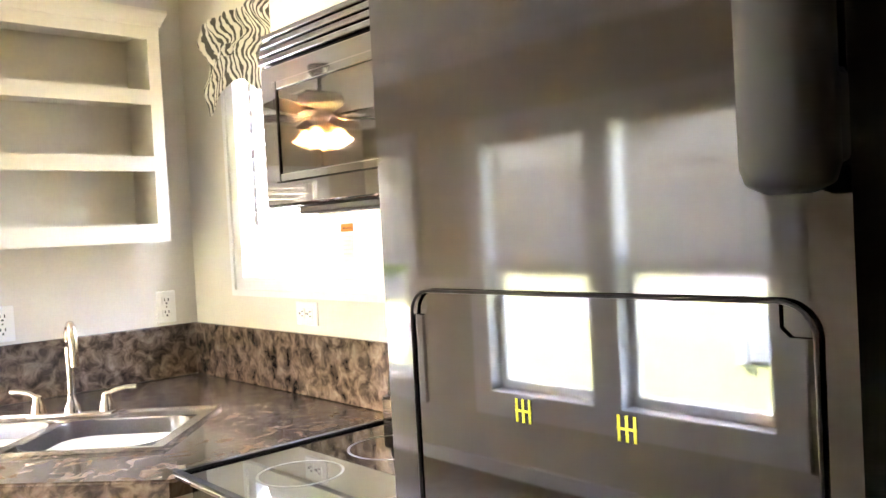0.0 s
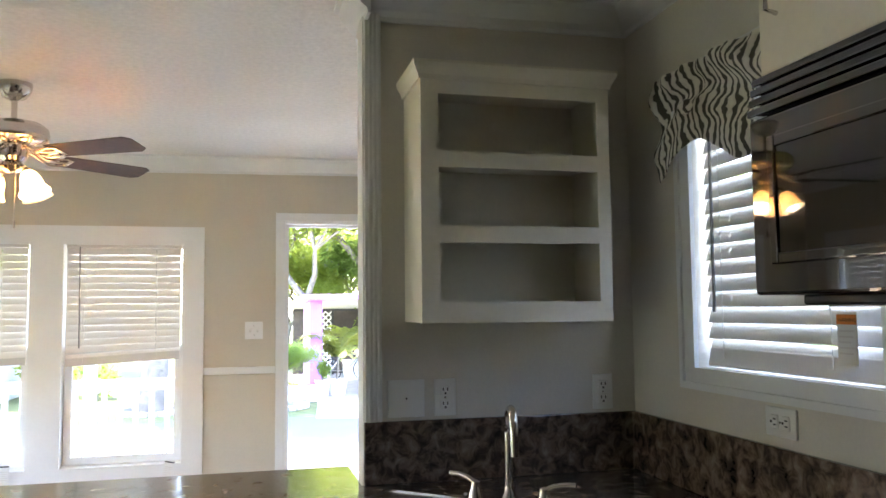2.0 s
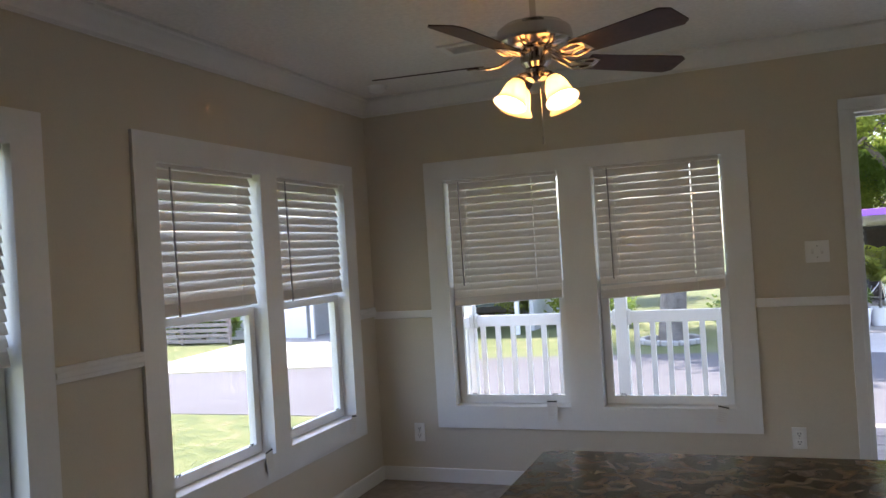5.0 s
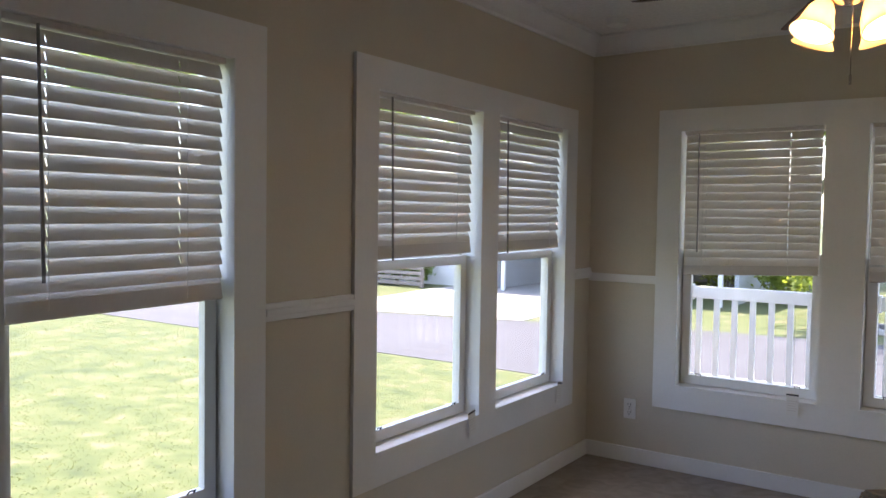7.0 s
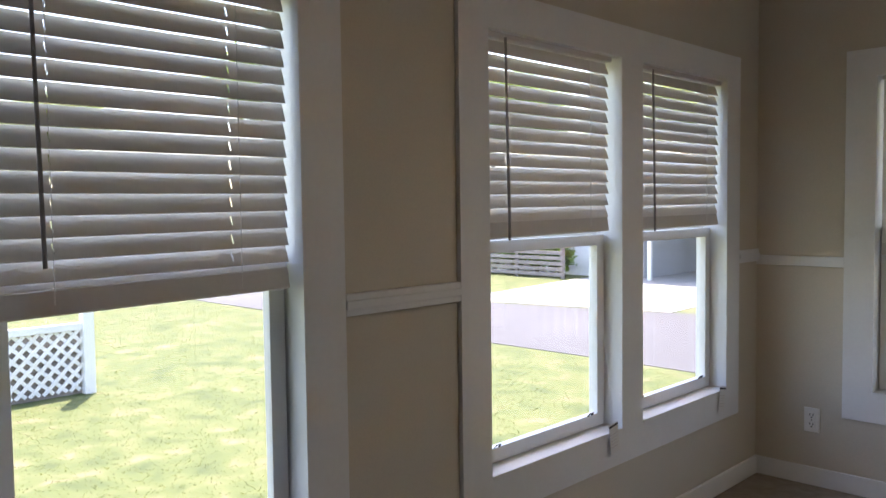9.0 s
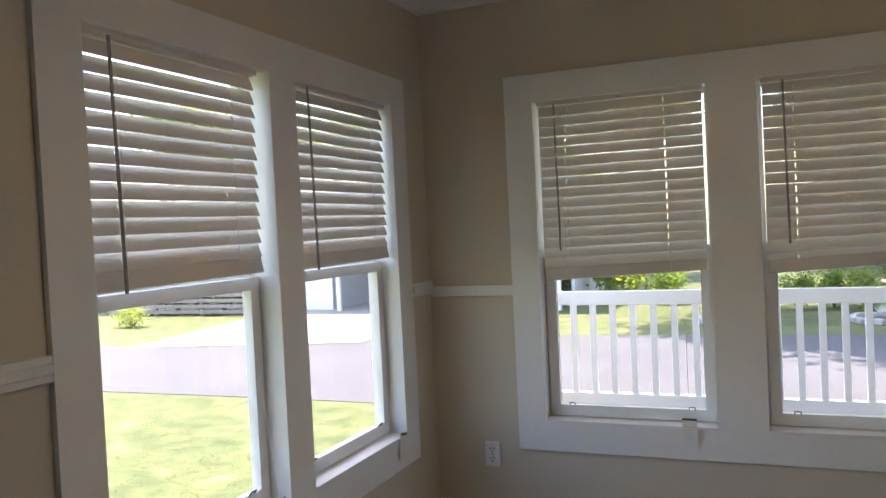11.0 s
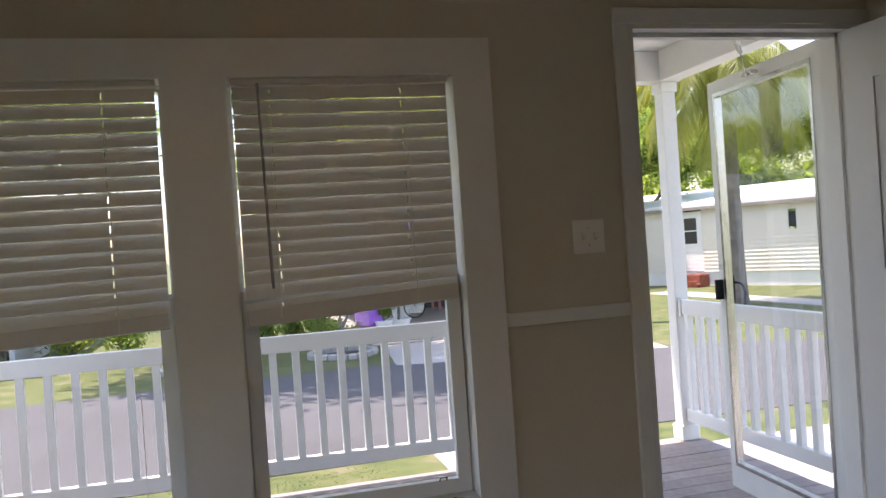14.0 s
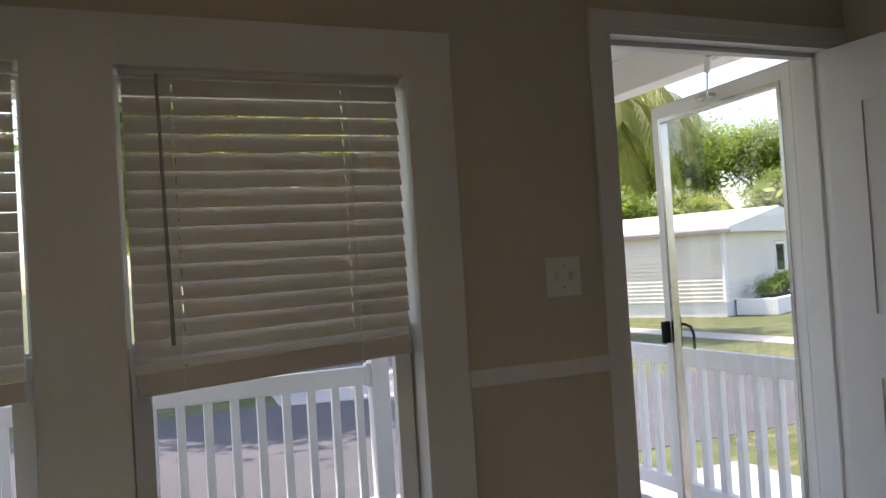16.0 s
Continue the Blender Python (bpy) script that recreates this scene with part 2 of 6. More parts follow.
def lathe(bm, profile, seg=24, m=None):
    """A body turned round z from (radius, height) pairs."""
    rings = []
    for r, z in profile:
        rings.append([bm.verts.new((m or Matrix()) @ Vector((r * math.cos(2 * math.pi * i / seg), r * math.sin(2 * math.pi * i / seg), z))) for i in range(seg)])
    for a, b in zip(rings, rings[1:]):
        for i in range(seg):
            bm.faces.new((a[i], a[(i + 1) % seg], b[(i + 1) % seg], b[i]))
    return bm


def tube(bm, pts, r, seg=10):
    """A bent round bar along the points."""
    pts = [Vector(p) for p in pts]
    rings = []
    for i, p in enumerate(pts):
        d = pts[min(i + 1, len(pts) - 1)] - pts[max(i - 1, 0)]
        q = d.to_track_quat("Z", "Y")
        rings.append([bm.verts.new(p + q @ Vector((r * math.cos(2 * math.pi * k / seg), r * math.sin(2 * math.pi * k / seg), 0))) for k in range(seg)])
    for a, b in zip(rings, rings[1:]):
        for k in range(seg):
            bm.faces.new((a[k], a[(k + 1) % seg], b[(k + 1) % seg], b[k]))
    bm.faces.new(rings[0][::-1])
    bm.faces.new(rings[-1])
    return bm


def prism(bm, outline, z0, z1):
    """An upright slab over an outline that runs anticlockwise."""
    lo = [bm.verts.new((x, y, z0)) for x, y in outline]
    hi = [bm.verts.new((x, y, z1)) for x, y in outline]
    bm.faces.new(lo[::-1])
    bm.faces.new(hi)
    n = len(outline)
    for i in range(n):
        bm.faces.new((lo[i], lo[(i + 1) % n], hi[(i + 1) % n], hi[i]))
    return bm


def mesh_of(name, bm, material, smooth=None):
    me = bpy.data.meshes.new(name)
    bmesh.ops.recalc_face_normals(bm, faces=bm.faces)
    if smooth is not None:
        for f in bm.faces:
            f.smooth = True
        for e in bm.edges:
            if len(e.link_faces) == 2 and e.calc_face_angle() > radians(smooth):
                e.smooth = False
    bm.to_mesh(me)
    bm.free()
    me.materials.append(material)
    return me


def part(name, bm, material, parent=None, label="", smooth=None):
    """One mesh object, a part of its parent."""
    ob = new(name, mesh_of(name, bm, material, smooth))
    ob.parent = parent
    if label:
        ob["label"] = label
    return ob


def share(name, me, parent, m):
    """A further object on a mesh that is already there."""
    ob = new(name, me)
    ob.parent = parent
    ob.matrix_basis = m
    return ob


def thing(name, label, category, group="", kind="", at=None):
    ob = new(name)
    ob.empty_display_size = 0.1
    if at is not None:
        ob.matrix_basis = at
    return tagged(ob, label, category, group, kind)


def built(name, bm, material, label, category, kind="", smooth=None, group=""):
    return tagged(part(name, bm, material, smooth=smooth), label, category, group, kind)


B = bmesh.new

# ---- plan of the room, in metres ----
LEFT, RIGHT, FAR, BACK = -2.405, 1.43, 5.81, -2.3
THICK = 0.13
GROUND, DECK = -0.70, -0.10


def ceil_z(x):
    return 2.440 + 0.011 * (x + 2.4)


# double window: casing 1.89 wide, two openings 0.73 wide, 0.475 to 1.883 high
W_TOTAL, W_A0, W_A1, W_B0, W_B1, W_Z0, W_Z1 = 1.895, 0.122, 0.852, 1.038, 1.768, 0.475, 1.884
FW_X, LW_Y, LW2_Y = -2.0, 3.685, 1.352
# the two openings of each double window, along its casing
FRONT_U = ((W_A0, W_A1), (W_B0, W_B1))
SIDE_U = ((0.130, 0.890), (1.033, 1.768))
SIDE2_U = ((0.130, 0.895), (1.056, 1.768))


def wall_with(bm, u0, u1, z0, z1, holes, place):
    """A wall from u0 to u1 with rectangular holes (u0, u1, z0, z1) right through it."""
    cuts = sorted({u0, u1, *[h[0] for h in holes], *[h[1] for h in holes]})
    for a, b in zip(cuts, cuts[1:]):
        mid = (a + b) / 2
        spans, z = [], z0
        for h in sorted(h for h in holes if h[0] < mid < h[1]):
            spans.append((z, h[2]))
            z = h[3]
        spans.append((z, z1))
        for s0, s1 in spans:
            if s1 - s0 > 1e-4:
                place(bm, a, b, s0, s1)
    return bm


def double_holes(o, spans):
    return [(o + a, o + b, W_Z0, W_Z1) for a, b in spans]


TOP = 2.62
DOOR0, DOOR1, DOORZ = 0.411, 1.345, 2.05
bm = wall_with(B(), LEFT - THICK, RIGHT + THICK, -0.25, TOP, double_holes(FW_X, FRONT_U) + [(DOOR0, DOOR1, -0.02, DOORZ)], lambda b, u0, u1, z0, z1: bx(b, u0, u1, FAR, FAR + THICK, z0, z1))
built("wall_north", bm, M_wall, "beige vinyl panel wall with paired windows and front door", "wall", "structure")
bm = wall_with(B(), BACK, FAR, -0.25, TOP, double_holes(LW_Y, SIDE_U) + double_holes(LW2_Y, SIDE2_U), lambda b, u0, u1, z0, z1: bx(b, LEFT - THICK, LEFT, u0, u1, z0, z1))
built("wall_west", bm, M_wall, "beige vinyl panel wall with two paired windows", "wall", "structure")
KW0, KW1, KWZ0, KWZ1 = 1.70, 2.41, 1.27, 2.09
bm = wall_with(B(), BACK, FAR, -0.25, TOP, [(KW0, KW1, KWZ0, KWZ1)], lambda b, u0, u1, z0, z1: bx(b, RIGHT, RIGHT + THICK, u0, u1, z0, z1))
built("wall_east", bm, M_kwall, "cream painted kitchen side wall with small window", "wall", "structure")
built("wall_south", bx(B(), LEFT - THICK, RIGHT + THICK, BACK - THICK, BACK, -0.25, TOP), M_wall, "plain beige vinyl panel wall closing the room", "wall", "structure")
PX, PY0, PY1 = 0.527, 2.81, 2.92
built("wall_partition", bx(B(), PX, RIGHT, PY0, PY1, 0, TOP), M_kwall, "cream kitchen partition wall behind the sink", "wall", "structure")
built("floor", bx(B(), LEFT, RIGHT, BACK, FAR, -0.1, 0), M_floor, "taupe vinyl floor of the living room", "floor", "structure")
bm = B()
c = [bm.verts.new((x, y, ceil_z(x) + dz)) for dz in (0, 0.08) for x, y in ((LEFT, BACK), (RIGHT, BACK), (RIGHT, FAR), (LEFT, FAR))]
for f in ((0, 3, 2, 1), (4, 5, 6, 7), (0, 1, 5, 4), (1, 2, 6, 5), (2, 3, 7, 6), (3, 0, 4, 7)):
    bm.faces.new([c[i] for i in f])
built("ceiling", bm, M_ceil, "white textured drywall ceiling", "ceiling", "structure")
# roof over the house, with eaves
built("roof_slab", bx(B(), LEFT - 0.68, RIGHT + 0.5, BACK - 0.5, FAR + THICK, TOP, TOP + 0.12), M_white_ext, "white painted roof slab with eaves", "roof", "structure")


def crown_run(bm, a, b, inward):
    """Crown moulding along the ceiling edge from a to b; inward points into the room."""
    ix, iy = inward
    prof = [(0, -0.105), (0.010, -0.105), (0.012, -0.090), (0.030, -0.075), (0.062, -0.034), (0.070, -0.018), (0.085, -0.014), (0.085, 0.0), (0, 0.0)]
    rows = [[bm.verts.new((x + ix * o, y + iy * o, ceil_z(x + ix * o) + h)) for o, h in prof] for x, y in (a, b)]
    n = len(prof)
    for i in range(n):
        bm.faces.new((rows[0][i], rows[0][(i + 1) % n], rows[1][(i + 1) % n], rows[1][i]))
    bm.faces.new(rows[0][::-1])
    bm.faces.new(rows[1])


bm = B()
crown_run(bm, (LEFT, FAR), (RIGHT, FAR), (0, -1))
crown_run(bm, (LEFT, BACK), (LEFT, FAR), (1, 0))
crown_run(bm, (PX, PY0), (RIGHT, PY0), (0, -1))
crown_run(bm, (RIGHT, BACK), (RIGHT, PY0), (-1, 0))
crown_run(bm, (PX, PY0 - 0.085), (PX, PY1 + 0.085), (-1, 0))
crown_run(bm, (PX, PY1), (RIGHT, PY1), (0, 1))
built("trim_crown", bm, M_trim, "white crown moulding along the ceiling edge", "moulding", "structure")

bm = B()
bx(bm, LEFT, DOOR0 - 0.058, FAR - 0.014, FAR, 0, 0.088, 0.004)
bx(bm, LEFT, LEFT + 0.014, BACK, FAR - 0.014, 0, 0.088, 0.004)
built("baseboard", bm, M_trim, "white baseboard along the walls", "baseboard", "structure")
bm = B()
for x0, x1 in ((LEFT, FW_X), (FW_X + W_TOTAL, DOOR0 - 0.056)):
    bx(bm, x0 + 0.0005, x1 - 0.0005, FAR - 0.012, FAR, 1.033, 1.080, 0.003)
for y0, y1 in ((LW2_Y + W_TOTAL, LW_Y), (LW_Y + W_TOTAL, FAR - 0.0125)):
    bx(bm, LEFT, LEFT + 0.016, y0 + 0.0005, y1 - 0.0005, 1.05, 1.11, 0.003)
    bx(bm, LEFT, LEFT + 0.022, y0 + 0.0005, y1 - 0.0005, 1.068, 1.092, 0.003)
built("trim_chair_rail", bm, M_trim, "white chair rail strips between the windows", "chair rail", "structure")


# ---- windows ----
def casing(bm, u0, u1, z0, z1, holes):
    wall_with(bm, u0, u1, z0, z1, holes, lambda b, a, c, s0, s1: bx(b, a, c, -0.016, 0.0, s0, s1))


def double_window(name, label, spans, at):
    w = thing(name, label, "window", kind="structure")
    bm = B()
    casing(bm, 0, W_TOTAL, 0.345, 2.0, double_holes(0, spans))
    bmesh.ops.remove_doubles(bm, verts=bm.verts, dist=1e-5)
    part("window_casing", bm, M_trim, w)
    for u0, u1 in spans:
        bm = B()
        for a, b, c, d in ((u0, u0 + 0.004, W_Z0, W_Z1), (u1 - 0.004, u1, W_Z0, W_Z1)):
            bx(bm, a, b, -0.0155, 0.085, c, d)
        bx(bm, u0 + 0.004, u1 - 0.004, -0.0155, 0.085, W_Z1 - 0.004, W_Z1)
        part("window_lining", bm, M_vinyl, w)
        part("window_sill", bx(B(), u0 + 0.004, u1 - 0.004, -0.020, 0.085, W_Z0 - 0.004, W_Z0 + 0.008, 0.002), M_trim, w)
        # outer frame, lower sash standing inside the upper one
        bm = B()
        wall_with(bm, u0, u1, W_Z0, W_Z1, [(u0 + 0.010, u1 - 0.010, W_Z0 + 0.03, W_Z1 - 0.012)], lambda b, a, c, s0, s1: bx(b, a, c, 0.086, 0.13, s0, s1))
        fr = part("window_frame", bm, M_vinyl, w)
        zm = 1.20
        for z0, z1, v0, side, rim, top in ((W_Z0 + 0.012, zm + 0.02, 0.062, 0.010, 0.045, 0.04), (zm - 0.02, W_Z1 - 0.010, 0.098, 0.008, 0.010, 0.012)):
            bm = B()
            a, b2 = u0 + side, u1 - side
            wall_with(bm, a, b2, z0, z1, [(a + rim, b2 - rim, z0 + 0.048, z1 - top)], lambda b, p, q, s0, s1: bx(b, p, q, v0, v0 + 0.028, s0, s1))
            s = part("sash", bm, M_vinyl, w)
            p = part("pane", bx(B(), a + rim - 0.002, b2 - rim + 0.002, v0 + 0.012, v0 + 0.015, z0 + 0.046, z1 - top + 0.002), M_glass, s)
            p.visible_shadow = False
        for uu in (u0 + 0.11, u1 - 0.11):
            bm = B()
            tube(bm, [(uu - 0.012, 0.060, W_Z0 + 0.060), (uu - 0.012, 0.050, W_Z0 + 0.072), (uu + 0.012, 0.050, W_Z0 + 0.072), (uu + 0.012, 0.060, W_Z0 + 0.060)], 0.0025, 6)
            part("tilt_latch", bm, M_dark, w)
    w.matrix_basis = at
    return w


PAIR = "paired white vinyl single-hung windows in wide white casing"
double_window("window_1", PAIR, FRONT_U, pose(FW_X, FAR, 0))
double_window("window_2", PAIR, SIDE_U, pose(LEFT, LW_Y, 0, 0, 0, 90))
double_window("window_3", PAIR, SIDE2_U, pose(LEFT, LW2_Y, 0, 0, 0, 90))


# ---- blinds ----
def slat_mesh(width, tilt):
    """A gently curved slat with two cord holes; the room side is -y."""
    bm = B()
    n = 8
    h1, h2 = 0.113, width - 0.153
    us = [0, h1 - 0.0018, h1 + 0.0018, h2 - 0.0018, h2 + 0.0018, width]
    grid = []
    for side in (0, 1):
        layer = []
        for u in us:
            row = []
            for i in range(n + 1):
                s = (i / n - 0.5) * 0.0468
                h = 0.0012 * (1 - (2 * i / n - 1) ** 2) + (0.0010 if side else -0.0010)
                row.append(bm.verts.new((u, s * math.cos(tilt) - h * math.sin(tilt), s * math.sin(tilt) + h * math.cos(tilt))))
            layer.append(row)
        grid.append(layer)
    for k in range(5):
        for i in range(n):
            if k in (1, 3) and 2 <= i <= 5:
                continue
            for layer in grid:
                bm.faces.new((layer[k][i], layer[k][i + 1], layer[k + 1][i + 1], layer[k + 1][i]))
        for i in (0, n):
            bm.faces.new((grid[0][k][i], grid[0][k + 1][i], grid[1][k + 1][i], grid[1][k][i]))
    for k in (0, 5):
        for i in range(n):
            bm.faces.new((grid[0][k][i], grid[0][k][i + 1], grid[1][k][i + 1], grid[1][k][i]))
    return mesh_of("slat", bm, M_vane, 40)


def blind(u0, u1, ztop, zbot, tilt, label, at, group, sag=0.0, wand=True):
    """A lowered slatted blind in an opening; sag: by how much its right end hangs higher."""
    w = thing("window_blind", label, "window blind", group)
    width = u1 - u0 - 0.042
    part("headrail", bx(B(), u0 + 0.017, u1 - 0.017, 0.008, 0.052, ztop - 0.022, ztop - 0.004, 0.002), M_slat, w)
    pitch = 0.0445
    me = slat_mesh(width, tilt)
    z = ztop - 0.046
    k = 0
    while z > zbot + 0.060:
        low = max(0.0, 1 - (z - zbot) / 0.3)
        roll = math.degrees(math.atan2(sag * low, width))
        share("slat", me, w, pose(u0 + 0.021, 0.030 + 0.001 * math.sin(k * 2.3), z + random.uniform(-0.0008, 0.0008), 0, -roll, 0))
        z -= pitch
        k += 1
    roll = math.degrees(math.atan2(sag, width))
    share("slat", me, w, pose(u0 + 0.021, 0.031, zbot + 0.046, 0, -roll, 0))
    rail = part("bottom_rail", bx(B(), 0, width, -0.027, 0.027, -0.008, 0.009, 0.004), M_slat, w)
    rail.matrix_basis = pose(u0 + 0.021, 0.030, zbot + 0.020, 78, -roll, 0)
    for uu in (u0 + 0.125, u1 - 0.165):
        bm = B()
        for v in (0.002, 0.058):
            cyl(bm, (uu, v, zbot + 0.02), (uu, v, ztop - 0.04), 0.0011, seg=5)
        part("ladder_cord", bm, M_plate, w)
    if wand:
        bm = B()
        cyl(bm, (u0 + 0.098, -0.004, ztop - 0.02), (u0 + 0.105, -0.010, ztop - 0.66), 0.0042, 0.0048, seg=8)
        part("wand", bm, M_wand, w)
    return w


SLAT_TILT = radians(70)
for o, zl, zr in (((W_A0), 1.100, 1.132), ((W_B0), 1.112, 1.150)):
    blind(o, o + 0.73, W_Z1, zl, SLAT_TILT, "white faux-wood slatted blind half lowered over the front window", None, "front window blinds", zr - zl).matrix_basis = pose(FW_X, FAR, 0)
HALF = "white faux-wood slatted blind half lowered over the side window"
for u0, u1 in ((0.130, 0.872), SIDE_U[1]):
    blind(u0, u1, W_Z1, 1.235, radians(70), HALF, None, "side window blinds", 0.006).matrix_basis = pose(LEFT, LW_Y, 0, 0, 0, 90)
for u0, u1 in ((0.130, 0.872), SIDE2_U[1]):
    blind(u0, u1, W_Z1, 1.130, radians(71), HALF, None, "side window blinds", 0.012).matrix_basis = pose(LEFT, LW2_Y, 0, 0, 0, 90)

# ---- front door, storm door ----
bm = B()
for x0, x1 in ((DOOR0 - 0.056, DOOR0), (DOOR1, RIGHT - 0.002)):
    bx(bm, x0, x1, FAR - 0.016, FAR, 0, DOORZ, 0.003)
bx(bm, DOOR0 - 0.056, RIGHT - 0.002, FAR - 0.016, FAR, DOORZ, DOORZ + 0.056, 0.003)
built("trim_door_casing", bm, M_trim, "white casing round the front doorway", "door casing", "structure")
bm = B()
for x0, x1 in ((DOOR0, DOOR0 + 0.018), (DOOR1 - 0.018, DOOR1)):
    bx(bm, x0, x1, FAR - 0.012, FAR + THICK + 0.01, -0.02, DOORZ)
for x0, x1 in ((DOOR0 + 0.018, DOOR0 + 0.032), (DOOR1 - 0.032, DOOR1 - 0.018)):
    bx(bm, x0, x1, FAR + 0.045, FAR + 0.085, -0.02, DOORZ - 0.018)
bx(bm, DOOR0 + 0.018, DOOR1 - 0.018, FAR - 0.012, FAR + THICK + 0.01, DOORZ - 0.018, DOORZ)
bx(bm, DOOR0 + 0.018, DOOR1 - 0.018, FAR + 0.045, FAR + 0.085, DOORZ - 0.034, DOORZ - 0.018)
built("trim_door_jamb", bm, M_trim, "white jamb and stop of the front doorway", "door jamb", "structure")
built("door_threshold", bx(B(), DOOR0 + 0.018, DOOR1 - 0.018, FAR, FAR + THICK + 0.03, -0.02, 0.012, 0.004), M_steel, "metal threshold of the front door", "threshold", "structure")

door = thing("door_1", "white front door standing open against the side wall", "door", kind="structure", at=pose(DOOR1 - 0.016, FAR - 0.02, 0, 0, 0, 91.5))
part("door_slab", bx(B(), -0.90, 0.0, 0.0, 0.042, 0.012, 2.02, 0.002), M_door, door).matrix_basis = pose(0, 0, 0, 0, 0, 0)
bm = B()
for z0, z1 in ((0.2, 0.95), (1.1, 1.85)):
    for x0, x1 in ((-0.79, -0.50), (-0.40, -0.11)):
        wall_with(bm, x0, x1, z0, z1, [(x0 + 0.03, x1 - 0.03, z0 + 0.03, z1 - 0.03)], lambda b, a, c, s0, s1: bx(b, a, c, 0.042, 0.048, s0, s1))
part("door_moulding", bm, M_door, door)
bm = B()
cyl(bm, (-0.84, 0.042, 0.95), (-0.84, 0.085, 0.95), 0.012)
lathe(bm, [(0.001, 0.0), (0.024, 0.004), (0.028, 0.02), (0.02, 0.036), (0.001, 0.042)], 16, Matrix.Translation((-0.84, 0.08, 0.95)) @ pose(0, 0, 0, -90))
part("door_knob", bm, M_chrome, door, "satin nickel knob", smooth=40)
for z in (0.25, 1.05, 1.82):
    at = pose(DOOR1 - 0.012, FAR - 0.018, z)
    h = part("hinge", bx(B(), -0.006, 0.022, -0.003, 0.0, -0.045, 0.045, 0.001, m=at), M_plate, door, "white butt hinge")
    h.matrix_parent_inverse = door.matrix_basis.inverted()
    part("knuckle", cyl(B(), at @ Vector((0, -0.006, -0.045)), at @ Vector((0, -0.006, 0.045)), 0.007, seg=10), M_plate, h)
    for dz in (-0.03, 0, 0.03):
        part("screw", cyl(B(), at @ Vector((0.014, -0.005, dz)), at @ Vector((0.014, -0.002, dz)), 0.004, seg=8), M_steel, h)

# storm door, hinged on the outer jamb and swung out
SD = pose(DOOR1 - 0.005, FAR + THICK + 0.03, 0, 0, 0, -94.0)
sd = thing("storm_door", "white aluminium storm door with clear glass, swung open", "storm door", at=SD)
bm = B()
wall_with(bm, -0.88, -0.01, 0.0, 2.04, [(-0.825, -0.065, 0.12, 1.975)], lambda b, a, c, s0, s1: bx(b, a, c, 0.0, 0.03, s0, s1))
part("door_frame", bm, M_vinyl, sd)
bm = B()
wall_with(bm, -0.83, -0.06, 0.115, 1.98, [(-0.812, -0.078, 0.133, 1.962)], lambda b, a, c, s0, s1: bx(b, a, c, -0.004, 0.034, s0, s1))
part("glass_retainer", bm, M_steel, sd, "grey aluminium glazing bead")
g = part("pane", bx(B(), -0.815, -0.075, 0.013, 0.016, 0.130, 1.965), M_stormglass, sd)
g.visible_shadow = False
bm = B()
bx(bm, -0.862, -0.842, 0.03, 0.062, 0.93, 1.07, 0.004)
bx(bm, -0.862, -0.842, -0.04, 0.0, 0.95, 1.05, 0.004)
tube(bm, [(-0.852, 0.055, 1.03), (-0.84, 0.075, 1.03), (-0.80, 0.078, 1.02), (-0.775, 0.075, 0.985), (-0.77, 0.07, 0.92)], 0.007, 8)
part("handle", bm, M_dark, sd, "black lever latch", smooth=50)
for z in (0.3, 1.0, 1.72):
    bm = B()
    bx(bm, -0.012, 0.022, 0.028, 0.034, z - 0.04, z + 0.04, 0.001)
    cyl(bm, (0.0, 0.036, z - 0.04), (0.0, 0.036, z + 0.04), 0.006, seg=8)
    part("hinge", bm, M_steel, sd)
bm = B()
bx(bm, DOOR1 - 0.012, DOOR1 + 0.03, FAR + THICK + 0.012, FAR + THICK + 0.03, -0.02, DOORZ + 0.04)
bx(bm, DOOR0 - 0.03, DOOR0 + 0.012, FAR + THICK + 0.012, FAR + THICK + 0.03, -0.02, DOORZ + 0.04)
bx(bm, DOOR0 + 0.012, DOOR1 - 0.012, FAR + THICK + 0.012, FAR + THICK + 0.03, DOORZ - 0.005, DOORZ + 0.04)
built("trim_storm_frame", bm, M_vinyl, "white aluminium frame round the storm door", "door frame", "structure")
ch = thing("door_chain", "wind chain with spring from frame to storm door", "door chain")
a, b = Vector((0.95, FAR + THICK + 0.02, DOORZ - 0.01)), Vector((DOOR1 - 0.03, FAR + 0.58, 2.0))
part("spring", cyl(B(), a, a.lerp(b, 0.35), 0.011, seg=10), M_steel, ch)
pts = [a.lerp(b, 0.35 + 0.65 * i / 10) - Vector((0, 0, 0.05 * math.sin(math.pi * i / 10))) for i in range(11)]
part("chain", tube(B(), pts, 0.003, 6), M_steel, ch)
part("bracket", bx(B(), b.x - 0.02, b.x + 0.02, b.y - 0.04, b.y + 0.04, b.z - 0.012, b.z + 0.006, 0.002), M_steel, ch)


